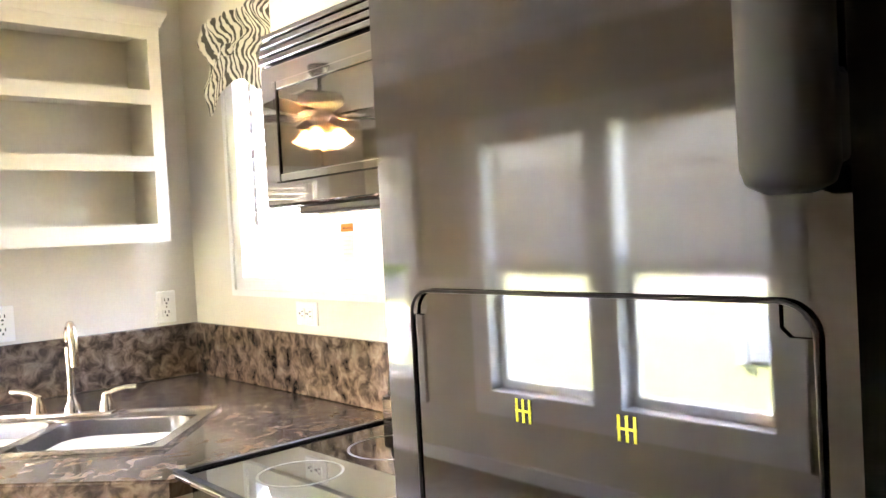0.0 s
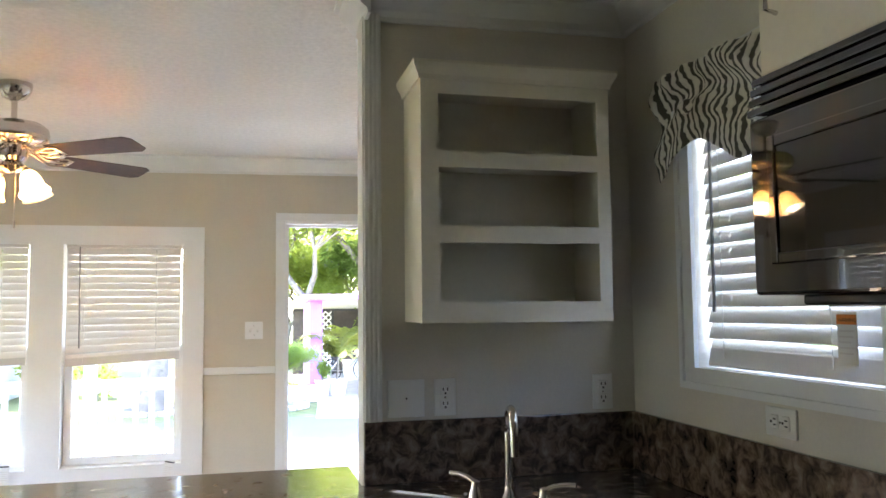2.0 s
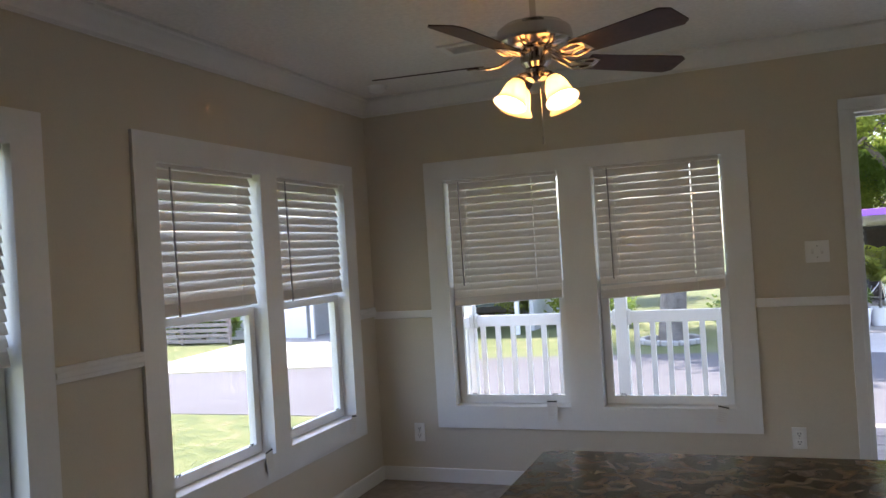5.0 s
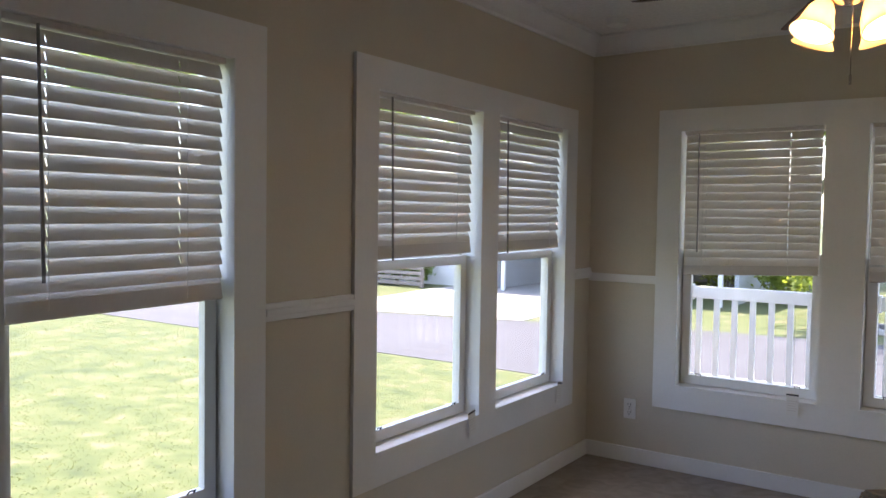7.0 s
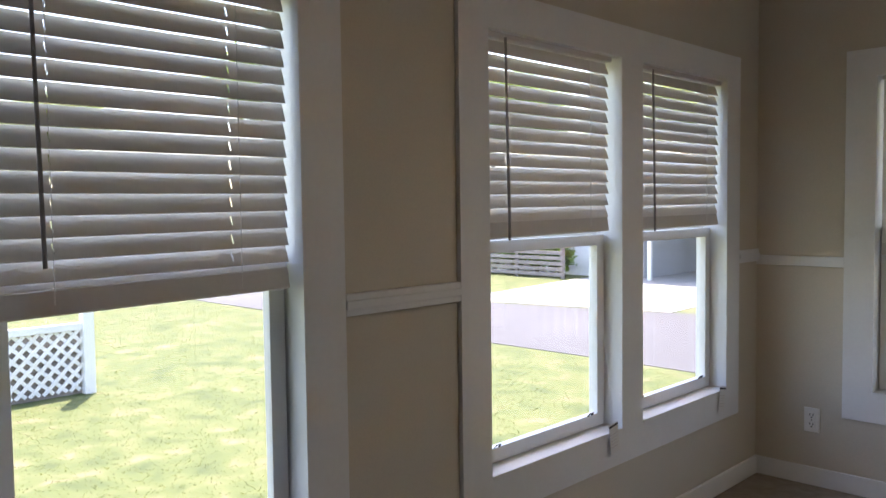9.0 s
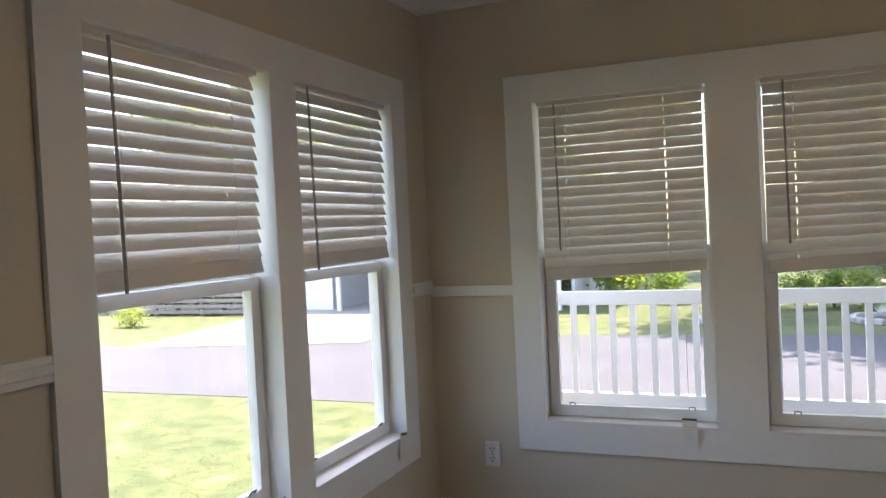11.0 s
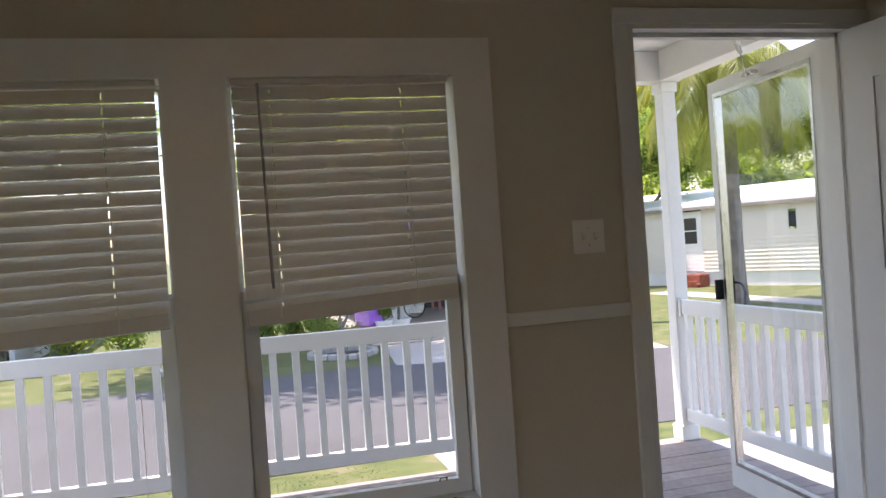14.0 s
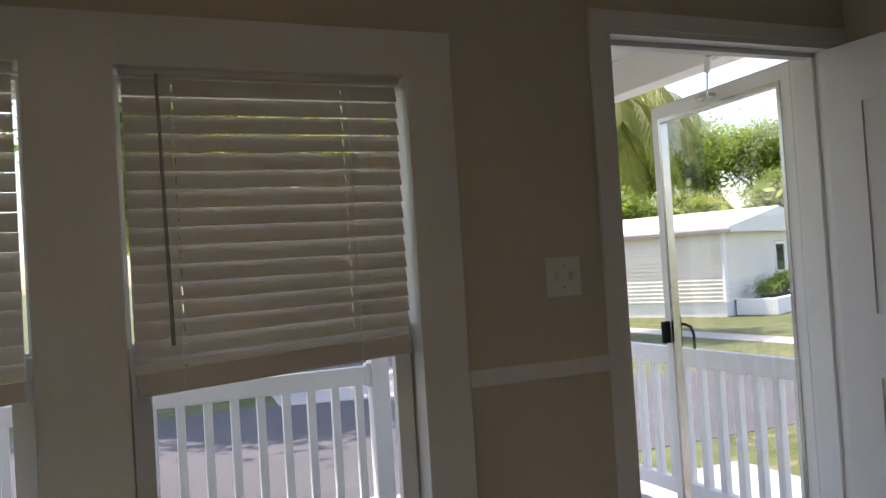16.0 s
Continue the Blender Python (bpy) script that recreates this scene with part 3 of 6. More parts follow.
# ---- switches and outlets ----
def plate(name, m, w, label, category, kind):
    t = thing(name, label, category, at=m)
    part("cover_plate", bx(B(), -w / 2, w / 2, -0.007, 0, -0.058, 0.058, 0.003), M_plate, t)
    if kind == "outlet":
        for z in (-0.022, 0.022):
            r = part("receptacle", bx(B(), -0.017, 0.017, -0.010, -0.006, z - 0.015, z + 0.015, 0.003), M_plate, t)
            bm = B()
            for x in (-0.007, 0.007):
                bx(bm, x - 0.0016, x + 0.0016, -0.0108, -0.0098, z - 0.001, z + 0.009)
            bx(bm, -0.003, 0.003, -0.0108, -0.0098, z - 0.012, z - 0.006)
            part("slots", bm, M_dark, r)
    elif kind == "switch":
        for x in (-0.023, 0.023):
            part("switch_well", bx(B(), x - 0.006, x + 0.006, -0.0085, -0.006, -0.013, 0.013, 0.001), M_slat, t)
            tg = part("toggle", bx(B(), -0.004, 0.004, -0.018, 0, -0.005, 0.005, 0.002), M_plate, t)
            tg.matrix_basis = pose(x, -0.006, 0.002, -25)
    for z in ((-0.03, 0.03) if kind == "switch" else (0,)):
        part("screw", cyl(B(), (0, -0.0085, z), (0, -0.0068, z), 0.003, seg=8), M_steel, t)
    return t


plate("light_switch", pose(0.215, FAR, 1.318), 0.117, "white double toggle switch plate beside the front door", "light switch", "switch")
plate("wall_outlet", pose(0.071, FAR, 0.325), 0.072, "white duplex outlet low on the beige wall", "outlet", "outlet")
plate("wall_outlet", pose(-2.135, FAR, 0.31), 0.072, "white duplex outlet low in the room corner", "outlet", "outlet")
plate("light_switch", pose(0.646, PY0, 1.168), 0.117, "white double switch plate above the backsplash", "light switch", "blank")
plate("wall_outlet", pose(0.771, PY0, 1.168), 0.072, "white duplex outlet above the backsplash", "outlet", "outlet")
plate("wall_outlet", pose(1.311, PY0, 1.168), 0.072, "white duplex outlet in the kitchen corner", "outlet", "outlet")
plate("wall_outlet", pose(RIGHT, 2.045, 1.161, 0, 90, -90), 0.072, "white sideways outlet below the kitchen window", "outlet", "outlet")

# ---- ceiling fan with lamps ----
FX, FY = -0.835, 4.13
FZ = ceil_z(FX)
fan = thing("ceiling_fan", "five-blade ceiling fan, nickel body, walnut blades, lit glass shades", "ceiling fan", at=pose(FX, FY, FZ))
part("canopy", lathe(B(), [(0.001, 0.0), (0.070, 0.0), (0.072, -0.012), (0.066, -0.040), (0.046, -0.066), (0.022, -0.078), (0.014, -0.080)], 32), M_chrome, fan, smooth=35)
part("downrod", cyl(B(), (0, 0, -0.078), (0, 0, -0.175), 0.0125), M_chrome, fan, smooth=35)
part("motor_housing", lathe(B(), [(0.014, -0.130), (0.040, -0.134), (0.115, -0.152), (0.140, -0.172), (0.146, -0.200), (0.142, -0.222), (0.118, -0.240), (0.070, -0.248), (0.060, -0.262), (0.058, -0.30), (0.042, -0.318), (0.001, -0.325)], 40), M_chrome, fan, smooth=35).matrix_basis = pose(0, 0, -0.03)
bladem = B()
n = 14
rows = []
for side in (0, 1):
    for i in range(n + 1):
        u = i / n
        w = 0.058 + 0.014 * u
        if u > 0.93:
            w *= math.sqrt(max(0.0, 1 - ((u - 0.93) / 0.07) ** 2 * 0.55))
        rows.append([bladem.verts.new((0.215 + 0.435 * u, s * w, 0.004 * side)) for s in (-1, 1)])
k = n + 1
for i in range(n):
    bladem.faces.new((rows[i][0], rows[i][1], rows[i + 1][1], rows[i + 1][0]))
    bladem.faces.new((rows[k + i][0], rows[k + i + 1][0], rows[k + i + 1][1], rows[k + i][1]))
    for s in (0, 1):
        bladem.faces.new((rows[i][s], rows[i + 1][s], rows[k + i + 1][s], rows[k + i][s]))
for i in (0, n):
    bladem.faces.new((rows[i][0], rows[i][1], rows[k + i][1], rows[k + i][0]))
blade_me = mesh_of("blade", bladem, M_blade)
ib = B()
for s in (-1, 1):
    tube(ib, [(0.062, s * 0.012, 0.035), (0.105, s * 0.014, 0.012), (0.14, s * 0.016, -0.006), (0.18, s * 0.038, -0.010), (0.225, s * 0.042, -0.004), (0.26, s * 0.026, -0.003)], 0.0055, 8)
    tube(ib, [(0.16, s * 0.024, -0.010), (0.20, s * 0.008, -0.008), (0.245, s * 0.006, -0.004)], 0.004, 8)
bx(ib, 0.052, 0.075, -0.020, 0.020, 0.025, 0.042, 0.003)
bx(ib, 0.24, 0.265, -0.035, 0.035, -0.006, -0.001, 0.002)
iron_me = mesh_of("blade_iron", ib, M_chrome, 40)
for i in range(5):
    m = pose(0, 0, -0.318, 0, 0, 41 + 72 * i) @ pose(0, 0, 0, -13)
    bl = share("blade", blade_me, fan, m)
    share("blade_iron", iron_me, bl, Matrix())
part("light_hub", lathe(B(), [(0.001, -0.318), (0.045, -0.320), (0.052, -0.335), (0.046, -0.352), (0.02, -0.366), (0.001, -0.368)], 24), M_chrome, fan, smooth=35).matrix_basis = pose(0, 0, -0.035)
arm_me = mesh_of("lamp_arm", tube(B(), [(0.03, 0, 0), (0.055, 0, 0.006), (0.078, 0, 0.0), (0.092, 0, -0.018)], 0.008, 10), M_chrome, 40)
shb = B()
lathe(shb, [(0.020, 0.004), (0.028, -0.006), (0.040, -0.028), (0.046, -0.055), (0.050, -0.078), (0.062, -0.098), (0.066, -0.104), (0.063, -0.104), (0.046, -0.078), (0.042, -0.055), (0.036, -0.028), (0.024, -0.006)], 28)
shade_me = mesh_of("shade", shb, M_shade, 50)
cap_me = mesh_of("lamp_holder", lathe(B(), [(0.001, 0.014), (0.018, 0.012), (0.024, 0.0), (0.024, -0.010), (0.001, -0.012)], 20), M_chrome, 40)
bulb_me = mesh_of("bulb", lathe(B(), [(0.001, -0.085), (0.014, -0.080), (0.020, -0.066), (0.017, -0.048), (0.010, -0.030), (0.009, -0.010)], 16), M_bulb, 60)
for i in range(4):
    spin = pose(0, 0, -0.38, 0, 0, 54 + 90 * i)
    share("lamp_arm", arm_me, fan, spin)
    hold = spin @ pose(0.090, 0, -0.022, 0, -27, 0)
    share("lamp_holder", cap_me, fan, hold)
    share("shade", shade_me, fan, hold)
    b = share("bulb", bulb_me, fan, hold)
    b.visible_shadow = False
    ld = bpy.data.lights.new("fan_lamp", "POINT")
    ld.energy, ld.color, ld.shadow_soft_size = FAN_WATTS, (1.0, 0.84, 0.66), 0.03
    lo = new("fan_lamp", ld)
    lo.matrix_world = pose(FX, FY, FZ) @ hold @ pose(0, 0, -0.075)
bm = B()
cyl(bm, (0.012, 0.0, -0.39), (0.012, 0.0, -0.61), 0.0016, seg=6)
cyl(bm, (0.012, 0.0, -0.61), (0.012, 0.0, -0.64), 0.005, 0.004, seg=8)
part("pull_chain", bm, M_chrome, fan)

# ceiling vent and smoke alarm
v = thing("ceiling_vent", "white stamped metal air vent in the ceiling", "air vent", at=pose(-1.34, 4.93, ceil_z(-1.34) - 0.001))
bm = B()
wall_with(bm, -0.16, 0.16, -0.10, 0.10, [(-0.125, 0.125, -0.065, 0.065)], lambda b, a, c, s0, s1: bx(b, a, c, s0, s1, -0.010, 0.0))
part("vent_frame", bm, M_plate, v)
part("vent_throat", bx(B(), -0.124, 0.124, -0.064, 0.064, -0.003, -0.0005), M_dark, v)
for i in range(9):
    part("louvre", bx(B(), -0.124, 0.124, -0.005, 0.005, -0.0008, 0.0008), M_plate, v).matrix_basis = pose(0, -0.056 + 0.014 * i, -0.0075, 40)
s = thing("smoke_alarm", "small round white smoke alarm on the ceiling", "smoke alarm", at=pose(-2.12, 5.45, ceil_z(-2.12)))
part("base", lathe(B(), [(0.001, 0), (0.06, 0), (0.06, -0.010), (0.001, -0.010)], 24), M_plate, s, smooth=40)
part("cover", lathe(B(), [(0.056, -0.010), (0.052, -0.028), (0.035, -0.036), (0.001, -0.037)], 24), M_plate, s, smooth=40)

# ---- partition end post and kitchen ----
bm = B()
for y in (PY0 - 0.016, PY1):
    bx(bm, PX - 0.012, PX + 0.042, y, y + 0.016, 0.0 if y > PY0 else 1.10, ceil_z(PX) - 0.02, 0.003)
bx(bm, PX - 0.016, PX, PY0, PY1, 0.0, ceil_z(PX) - 0.02, 0.002)
for dx in (0.0, 0.014, 0.028):
    bx(bm, PX + dx, PX + dx + 0.009, PY0 - 0.021, PY0 - 0.015, 1.10, ceil_z(PX) - 0.08, 0.002)
built("trim_partition_end", bm, M_trim, "white fluted trim on the end of the partition", "trim", "structure")

COUNTER = [(-0.60, 2.43), (-0.02, 2.43), (0.765, 1.56), (RIGHT - 0.001, 1.56), (RIGHT - 0.001, PY0 - 0.001), (PX - 0.018, PY0 - 0.001), (PX - 0.018, 3.13), (-0.60, 3.13), (-0.635, 3.10), (-0.635, 2.465)]
bm = prism(B(), COUNTER, 0.872, 0.910)
# sink cut-out
SINK = pose(0.715, 2.255, 0.910, 0, 0, -44)
me_counter = mesh_of("countertop", bm, M_counter)
cut = new("cut", mesh_of("cut", bx(B(), -0.385, 0.385, -0.205, 0.135, -0.3, 0.1, m=SINK), M_counter))
ct = new("countertop", me_counter)
md = ct.modifiers.new("cut", "BOOLEAN")
md.object, md.operation, md.solver = cut, "DIFFERENCE", "EXACT"
dg = bpy.context.evaluated_depsgraph_get()
dg.update()
cut_me = bpy.data.meshes.new_from_object(ct.evaluated_get(dg))
ct.modifiers.clear()
ct.data = cut_me
bpy.data.objects.remove(cut)
bmc = B()
bmc.from_mesh(cut_me)
bmesh.ops.bevel(bmc, geom=[e for e in bmc.edges if len(e.link_faces) == 2 and e.calc_face_angle() > 0.6 and all(v.co.z > 0.905 for v in e.verts)], offset=0.006, segments=3, affect="EDGES")
bmc.to_mesh(cut_me)
bmc.free()
tagged(ct, "glossy brown marbled laminate countertop with angled sink corner", "countertop")
bs = thing("backsplash", "brown marbled laminate backsplash behind the countertop", "backsplash")
part("splash_strip", bx(B(), PX - 0.014, RIGHT - 0.021, PY0 - 0.020, PY0 - 0.001, 0.9115, 1.10, 0.003), M_counter, bs)
part("splash_strip", bx(B(), RIGHT - 0.020, RIGHT - 0.001, 1.56, PY0 - 0.001, 0.9115, 1.10, 0.003), M_counter, bs)

sink = thing("kitchen_sink", "stainless double-bowl drop-in sink set into the countertop", "sink", at=SINK)
bm = B()
wall_with(bm, -0.415, 0.415, -0.225, 0.225, [(-0.378, -0.014, -0.197, 0.127), (0.014, 0.378, -0.197, 0.127)], lambda b, a, c, s0, s1: bx(b, a, c, s0, s1, 0.0015, 0.006))
part("rim", bm, M_steel, sink)
bm = B()
wall_with(bm, -0.415, 0.415, -0.225, 0.225, [(-0.405, 0.405, -0.215, 0.215)], lambda b, a, c, s0, s1: bx(b, a, c, s0, s1, 0.006, 0.010))
part("rim_bead", bm, M_steel, sink)
for x0, x1 in ((-0.380, -0.012), (0.012, 0.380)):
    bm = B()
    y0, y1, dep, r = -0.199, 0.129, 0.20, 0.085
    rings = []
    for inset, z in ((0.0, 0.0062), (0.004, -0.004), (0.014, -0.07), (0.026, -0.125), (0.045, -0.165), (0.075, -0.19), (0.11, -dep), (0.135, -dep - 0.002)):
        ring = []
        rr = max(r - inset * 0.5, 0.02)
        for cx, cy, a0 in ((x1 - inset - rr, y1 - inset - rr, 0), (x0 + inset + rr, y1 - inset - rr, 90), (x0 + inset + rr, y0 + inset + rr, 180), (x1 - inset - rr, y0 + inset + rr, 270)):
            for q in range(7):
                an = radians(a0 + 15 * q)
                ring.append(bm.verts.new((cx + rr * math.cos(an), cy + rr * math.sin(an), z)))
        rings.append(ring)
    for a, b in zip(rings, rings[1:]):
        for i in range(28):
            bm.faces.new((a[i], a[(i + 1) % 28], b[(i + 1) % 28], b[i]))
    bm.faces.new(rings[-1])
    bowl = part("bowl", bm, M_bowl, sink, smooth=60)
    part("drain", lathe(B(), [(0.001, -dep - 0.001), (0.03, -dep - 0.001), (0.042, -dep + 0.002), (0.045, -dep - 0.003)], 20, Matrix.Translation(((x0 + x1) / 2, -0.015, 0))), M_chrome, bowl, smooth=40)
fc = thing("kitchen_faucet", "satin nickel gooseneck faucet with two lever handles", "faucet", at=SINK @ pose(0.0, 0.178, 0.006))
bm = B()
bx(bm, -0.125, 0.125, -0.026, 0.026, 0.0, 0.014, 0.006)
part("base_plate", bm, M_chrome, fc, smooth=40)
pts = [(0, 0, 0.01), (0, 0, 0.20)]
for i in range(9):
    a = math.pi * i / 8
    pts.append((0.0, -0.052 + 0.052 * math.cos(a), 0.215 + 0.052 * math.sin(a)))
pts += [(0, -0.104, 0.19), (0, -0.105, 0.155)]
part("spout", tube(B(), pts, 0.0115, 14), M_chrome, fc, smooth=50).matrix_basis = pose(0, 0, 0, 0, 0, 34)
part("spout_collar", lathe(B(), [(0.024, 0.012), (0.022, 0.03), (0.014, 0.045), (0.012, 0.06)], 18), M_chrome, fc, smooth=40)
for s in (-1, 1):
    h = part("handle", lathe(B(), [(0.022, 0.012), (0.020, 0.032), (0.015, 0.045), (0.013, 0.062), (0.001, 0.068)], 18, Matrix.Translation((s * 0.10, 0, 0))), M_chrome, fc, smooth=40)
    part("lever", tube(B(), [(s * 0.10, 0, 0.058), (s * 0.125, 0.004, 0.070), (s * 0.155, 0.008, 0.076), (s * 0.185, 0.010, 0.076)], 0.007, 10), M_chrome, h, smooth=50)


# base cabinets below the counter
def cabinet(name, outline, z0, z1, label, cat):
    t = thing(name, label, cat)
    part("body", prism(B(), outline, z0, z1), M_cream, t)
    return t


cab = cabinet("base_cabinet", [(0.0, 2.46), (0.785, 1.585), (RIGHT - 0.002, 1.585), (RIGHT - 0.002, PY0 - 0.002), (PX - 0.02, PY0 - 0.002), (PX - 0.02, 3.0), (0.0, 3.0)], 0.0, 0.8715, "cream painted corner base cabinet under the sink", "base cabinet")
for x0, x1 in ((-0.36, -0.01), (0.01, 0.36)):
    d = part("door", bx(B(), x0, x1, -0.018, 0, 0.12, 0.70, 0.003), M_cream, cab)
    d.matrix_basis = pose(0.395, 2.02, 0, 0, 0, -48.1) @ pose(0, -0.004, 0)
    part("handle", tube(B(), [((x1 if x0 < 0 else x0) - 0.03 * (1 if x0 < 0 else -1), -0.018, 0.56), ((x1 if x0 < 0 else x0) - 0.03 * (1 if x0 < 0 else -1), -0.04, 0.57), ((x1 if x0 < 0 else x0) - 0.03 * (1 if x0 < 0 else -1), -0.04, 0.65), ((x1 if x0 < 0 else x0) - 0.03 * (1 if x0 < 0 else -1), -0.018, 0.66)], 0.004, 8), M_chrome, d)
cab2 = cabinet("base_cabinet", [(-0.56, 2.46), (-0.003, 2.46), (-0.003, 2.86), (-0.56, 2.86)], 0.0, 0.8715, "cream painted peninsula base cabinet", "base cabinet")
for x0, x1 in ((-0.55, -0.285), (-0.278, -0.013)):
    part("door", bx(B(), x0, x1, 2.442, 2.459, 0.12, 0.85, 0.003), M_cream, cab2)

# open wall shelf
sh = thing("wall_shelf", "cream painted open wall cabinet with three empty shelves", "wall shelf", at=pose(0, 0, 0))
SX0, SX1, SY0, SY1 = 0.645, 1.238, 2.560, PY0
part("side_panel", bx(B(), SX0, SX0 + 0.018, SY0 + 0.018, SY1, 1.407, 2.135), M_cream, sh)
part("side_panel", bx(B(), SX1 - 0.018, SX1, SY0 + 0.018, SY1, 1.407, 2.135), M_cream, sh)
part("back_panel", bx(B(), SX0 + 0.018, SX1 - 0.018, SY1 - 0.008, SY1, 1.407, 2.135), M_cream, sh)
part("top_panel", bx(B(), SX0 + 0.018, SX1 - 0.018, SY0 + 0.018, SY1 - 0.008, 2.115, 2.135), M_cream, sh)
bm = B()
wall_with(bm, SX0, SX1, 1.405, 2.135, [(0.698, 1.198, 1.465, 1.639), (0.698, 1.198, 1.688, 1.859), (0.698, 1.198, 1.907, 2.076)], lambda b, a, c, s0, s1: bx(b, a, c, SY0, SY0 + 0.0178, s0, s1))
part("face_frame", bm, M_cream, sh)
for z in (1.455, 1.678, 1.897):
    part("shelf", bx(B(), SX0 + 0.0185, SX1 - 0.0185, SY0 + 0.0185, SY1 - 0.0085, z - 0.012, z + 0.006), M_cream, sh)
bm = B()
prof = [(0.0, 2.118), (0.006, 2.118), (0.009, 2.130), (0.020, 2.150), (0.024, 2.162), (0.024, 2.170), (0.0, 2.170)]
path = [(SX0, SY1, -1, 0), (SX0, SY0, -1, -1), (SX1, SY0, 1, -1), (SX1, SY1, 1, 0)]
rings = [[bm.verts.new((x + ox * o, y + oy * o, z)) for o, z in prof] for x, y, ox, oy in path]
for a, b in zip(rings, rings[1:]):
    for i in range(len(prof)):
        bm.faces.new((a[i], a[(i + 1) % len(prof)], b[(i + 1) % len(prof)], b[i]))
part("crown", bm, M_cream, sh)
part("top", bx(B(), SX0 + 0.001, SX1 - 0.001, SY0 + 0.001, SY1, 2.136, 2.168), M_cream, sh)

# kitchen window, blind and valance
kw = thing("window_4", "small white kitchen window in moulded white casing", "window", kind="structure", at=pose(RIGHT, KW1, 0, 0, 0, -90))
wd = KW1 - KW0
bm = B()
wall_with(bm, -0.07, wd + 0.07, KWZ0 - 0.062, KWZ1 + 0.06, [(0, wd, KWZ0, KWZ1)], lambda b, a, c, s0, s1: bx(b, a, c, -0.014, 0, s0, s1))
wall_with(bm, -0.07, wd + 0.07, KWZ0 - 0.062, KWZ1 + 0.06, [(-0.05, wd + 0.05, KWZ0 - 0.042, KWZ1 + 0.04)], lambda b, a, c, s0, s1: bx(b, a, c, -0.022, -0.014, s0, s1))
part("window_casing", bm, M_trim, kw)
bm = B()
wall_with(bm, 0, wd, KWZ0, KWZ1, [(0.035, wd - 0.035, KWZ0 + 0.035, KWZ1 - 0.035)], lambda b, a, c, s0, s1: bx(b, a, c, 0.07, 0.12, s0, s1))
part("window_frame", bm, M_vinyl, kw)
g = part("pane", bx(B(), 0.034, wd - 0.034, 0.09, 0.093, KWZ0 + 0.034, KWZ1 - 0.034), M_glass, kw)
g.visible_shadow = False
blind(0, wd, KWZ1, KWZ0 + 0.012, radians(74), "white slatted blind fully lowered over the kitchen window", None, "", 0.0).matrix_basis = pose(RIGHT, KW1, 0, 0, 0, -90)


def valance(m, length):
    """A gathered fabric valance with swagged lower edge and a rod pocket."""
    t = thing("window_valance", "gathered black and cream zebra print window valance", "valance", at=m)
    bm = B()
    nu, nz = 90, 26
    grid = []
    for i in range(nu + 1):
        u = i / nu
        col = []
        for j in range(nz + 1):
            q = j / nz
            swag = 0.045 * math.cos(4 * math.pi * u)
            zz = -q * (0.265 + swag * q + 0.02 * noise.noise(Vector((u * 4, 0, 7))))
            fold = 0.030 * math.sin(q * 9 + 2.5 * math.sin(u * 6.3)) * math.sin(math.pi * min(1, q * 1.2 + 0.1))
            fold += 0.014 * noise.noise(Vector((u * 9, q * 5, 1.5))) + 0.007 * math.sin(u * 70 + 3 * q) * (1 - q) ** 2
            col.append(bm.verts.new((u * length, -0.050 - fold, zz + 0.012 * noise.noise(Vector((u * 7, q * 4, 4))))))
        grid.append(col)
    for i in range(nu):
        for j in range(nz):
            bm.faces.new((grid[i][j], grid[i + 1][j], grid[i + 1][j + 1], grid[i][j + 1]))
    ob = part("fabric", bm, M_zebra, t, smooth=180)
    so = ob.modifiers.new("thick", "SOLIDIFY")
    so.thickness = 0.003
    for k, u in enumerate((0.25, 0.75)):
        part("gather", lathe(B(), [(0.001, -0.012), (0.020, -0.006), (0.024, 0.006), (0.014, 0.014), (0.001, 0.016)], 14, Matrix.Translation((u * length, -0.075, -0.13)) @ pose(0, 0, 0, 70, 10, 20)), M_zebra, t, smooth=60)
    part("rod", cyl(B(), (-0.01, -0.03, -0.012), (length + 0.01, -0.03, -0.012), 0.008), M_plate, t)
    for u in (0.0, length):
        part("bracket", bx(B(), u - 0.008, u + 0.008, -0.04, 0.0, -0.03, 0.006, 0.002), M_plate, t)
    return t


valance(pose(RIGHT, 2.53, 2.135, 0, 0, -90), 0.88)

# microwave, cabinet over it
MX, MY0, MY1, MZ0, MZ1 = 1.044, 0.835, 1.597, 1.452, 1.868
mw = thing("microwave", "gloss black over-range microwave hung under the cabinet", "microwave")
part("body", bx(B(), MX + 0.045, RIGHT - 0.003, MY0, MY1, MZ0 + 0.012, MZ1, 0.004), M_dark, mw)
d = part("door", bx(B(), MX + 0.008, MX + 0.044, MY0 + 0.19, MY1, MZ0 + 0.012, MZ1 - 0.085, 0.006), M_gloss, mw)
bm = B()
wall_with(bm, MY0 + 0.25, MY1 - 0.055, MZ0 + 0.065, MZ1 - 0.125, [(MY0 + 0.27, MY1 - 0.075, MZ0 + 0.085, MZ1 - 0.145)], lambda b, a, c, s0, s1: bx(b, MX + 0.002, MX + 0.009, a, c, s0, s1, 0.003))
part("window_bezel", bm, M_gloss, d)
part("door_window", bx(B(), MX + 0.0062, MX + 0.0088, MY0 + 0.268, MY1 - 0.073, MZ0 + 0.083, MZ1 - 0.143), M_mwglass, d, "dark mirror glass")
pts = []
for i in range(17):
    q = i / 16
    pts.append((MX + 0.014 - 0.046 * math.sin(math.pi * q) ** 0.45, MY0 + 0.225, MZ1 - 0.105 - 0.285 * q))
part("handle", tube(B(), pts, 0.015, 14), M_gloss, d, "curved gloss black handle", smooth=50)
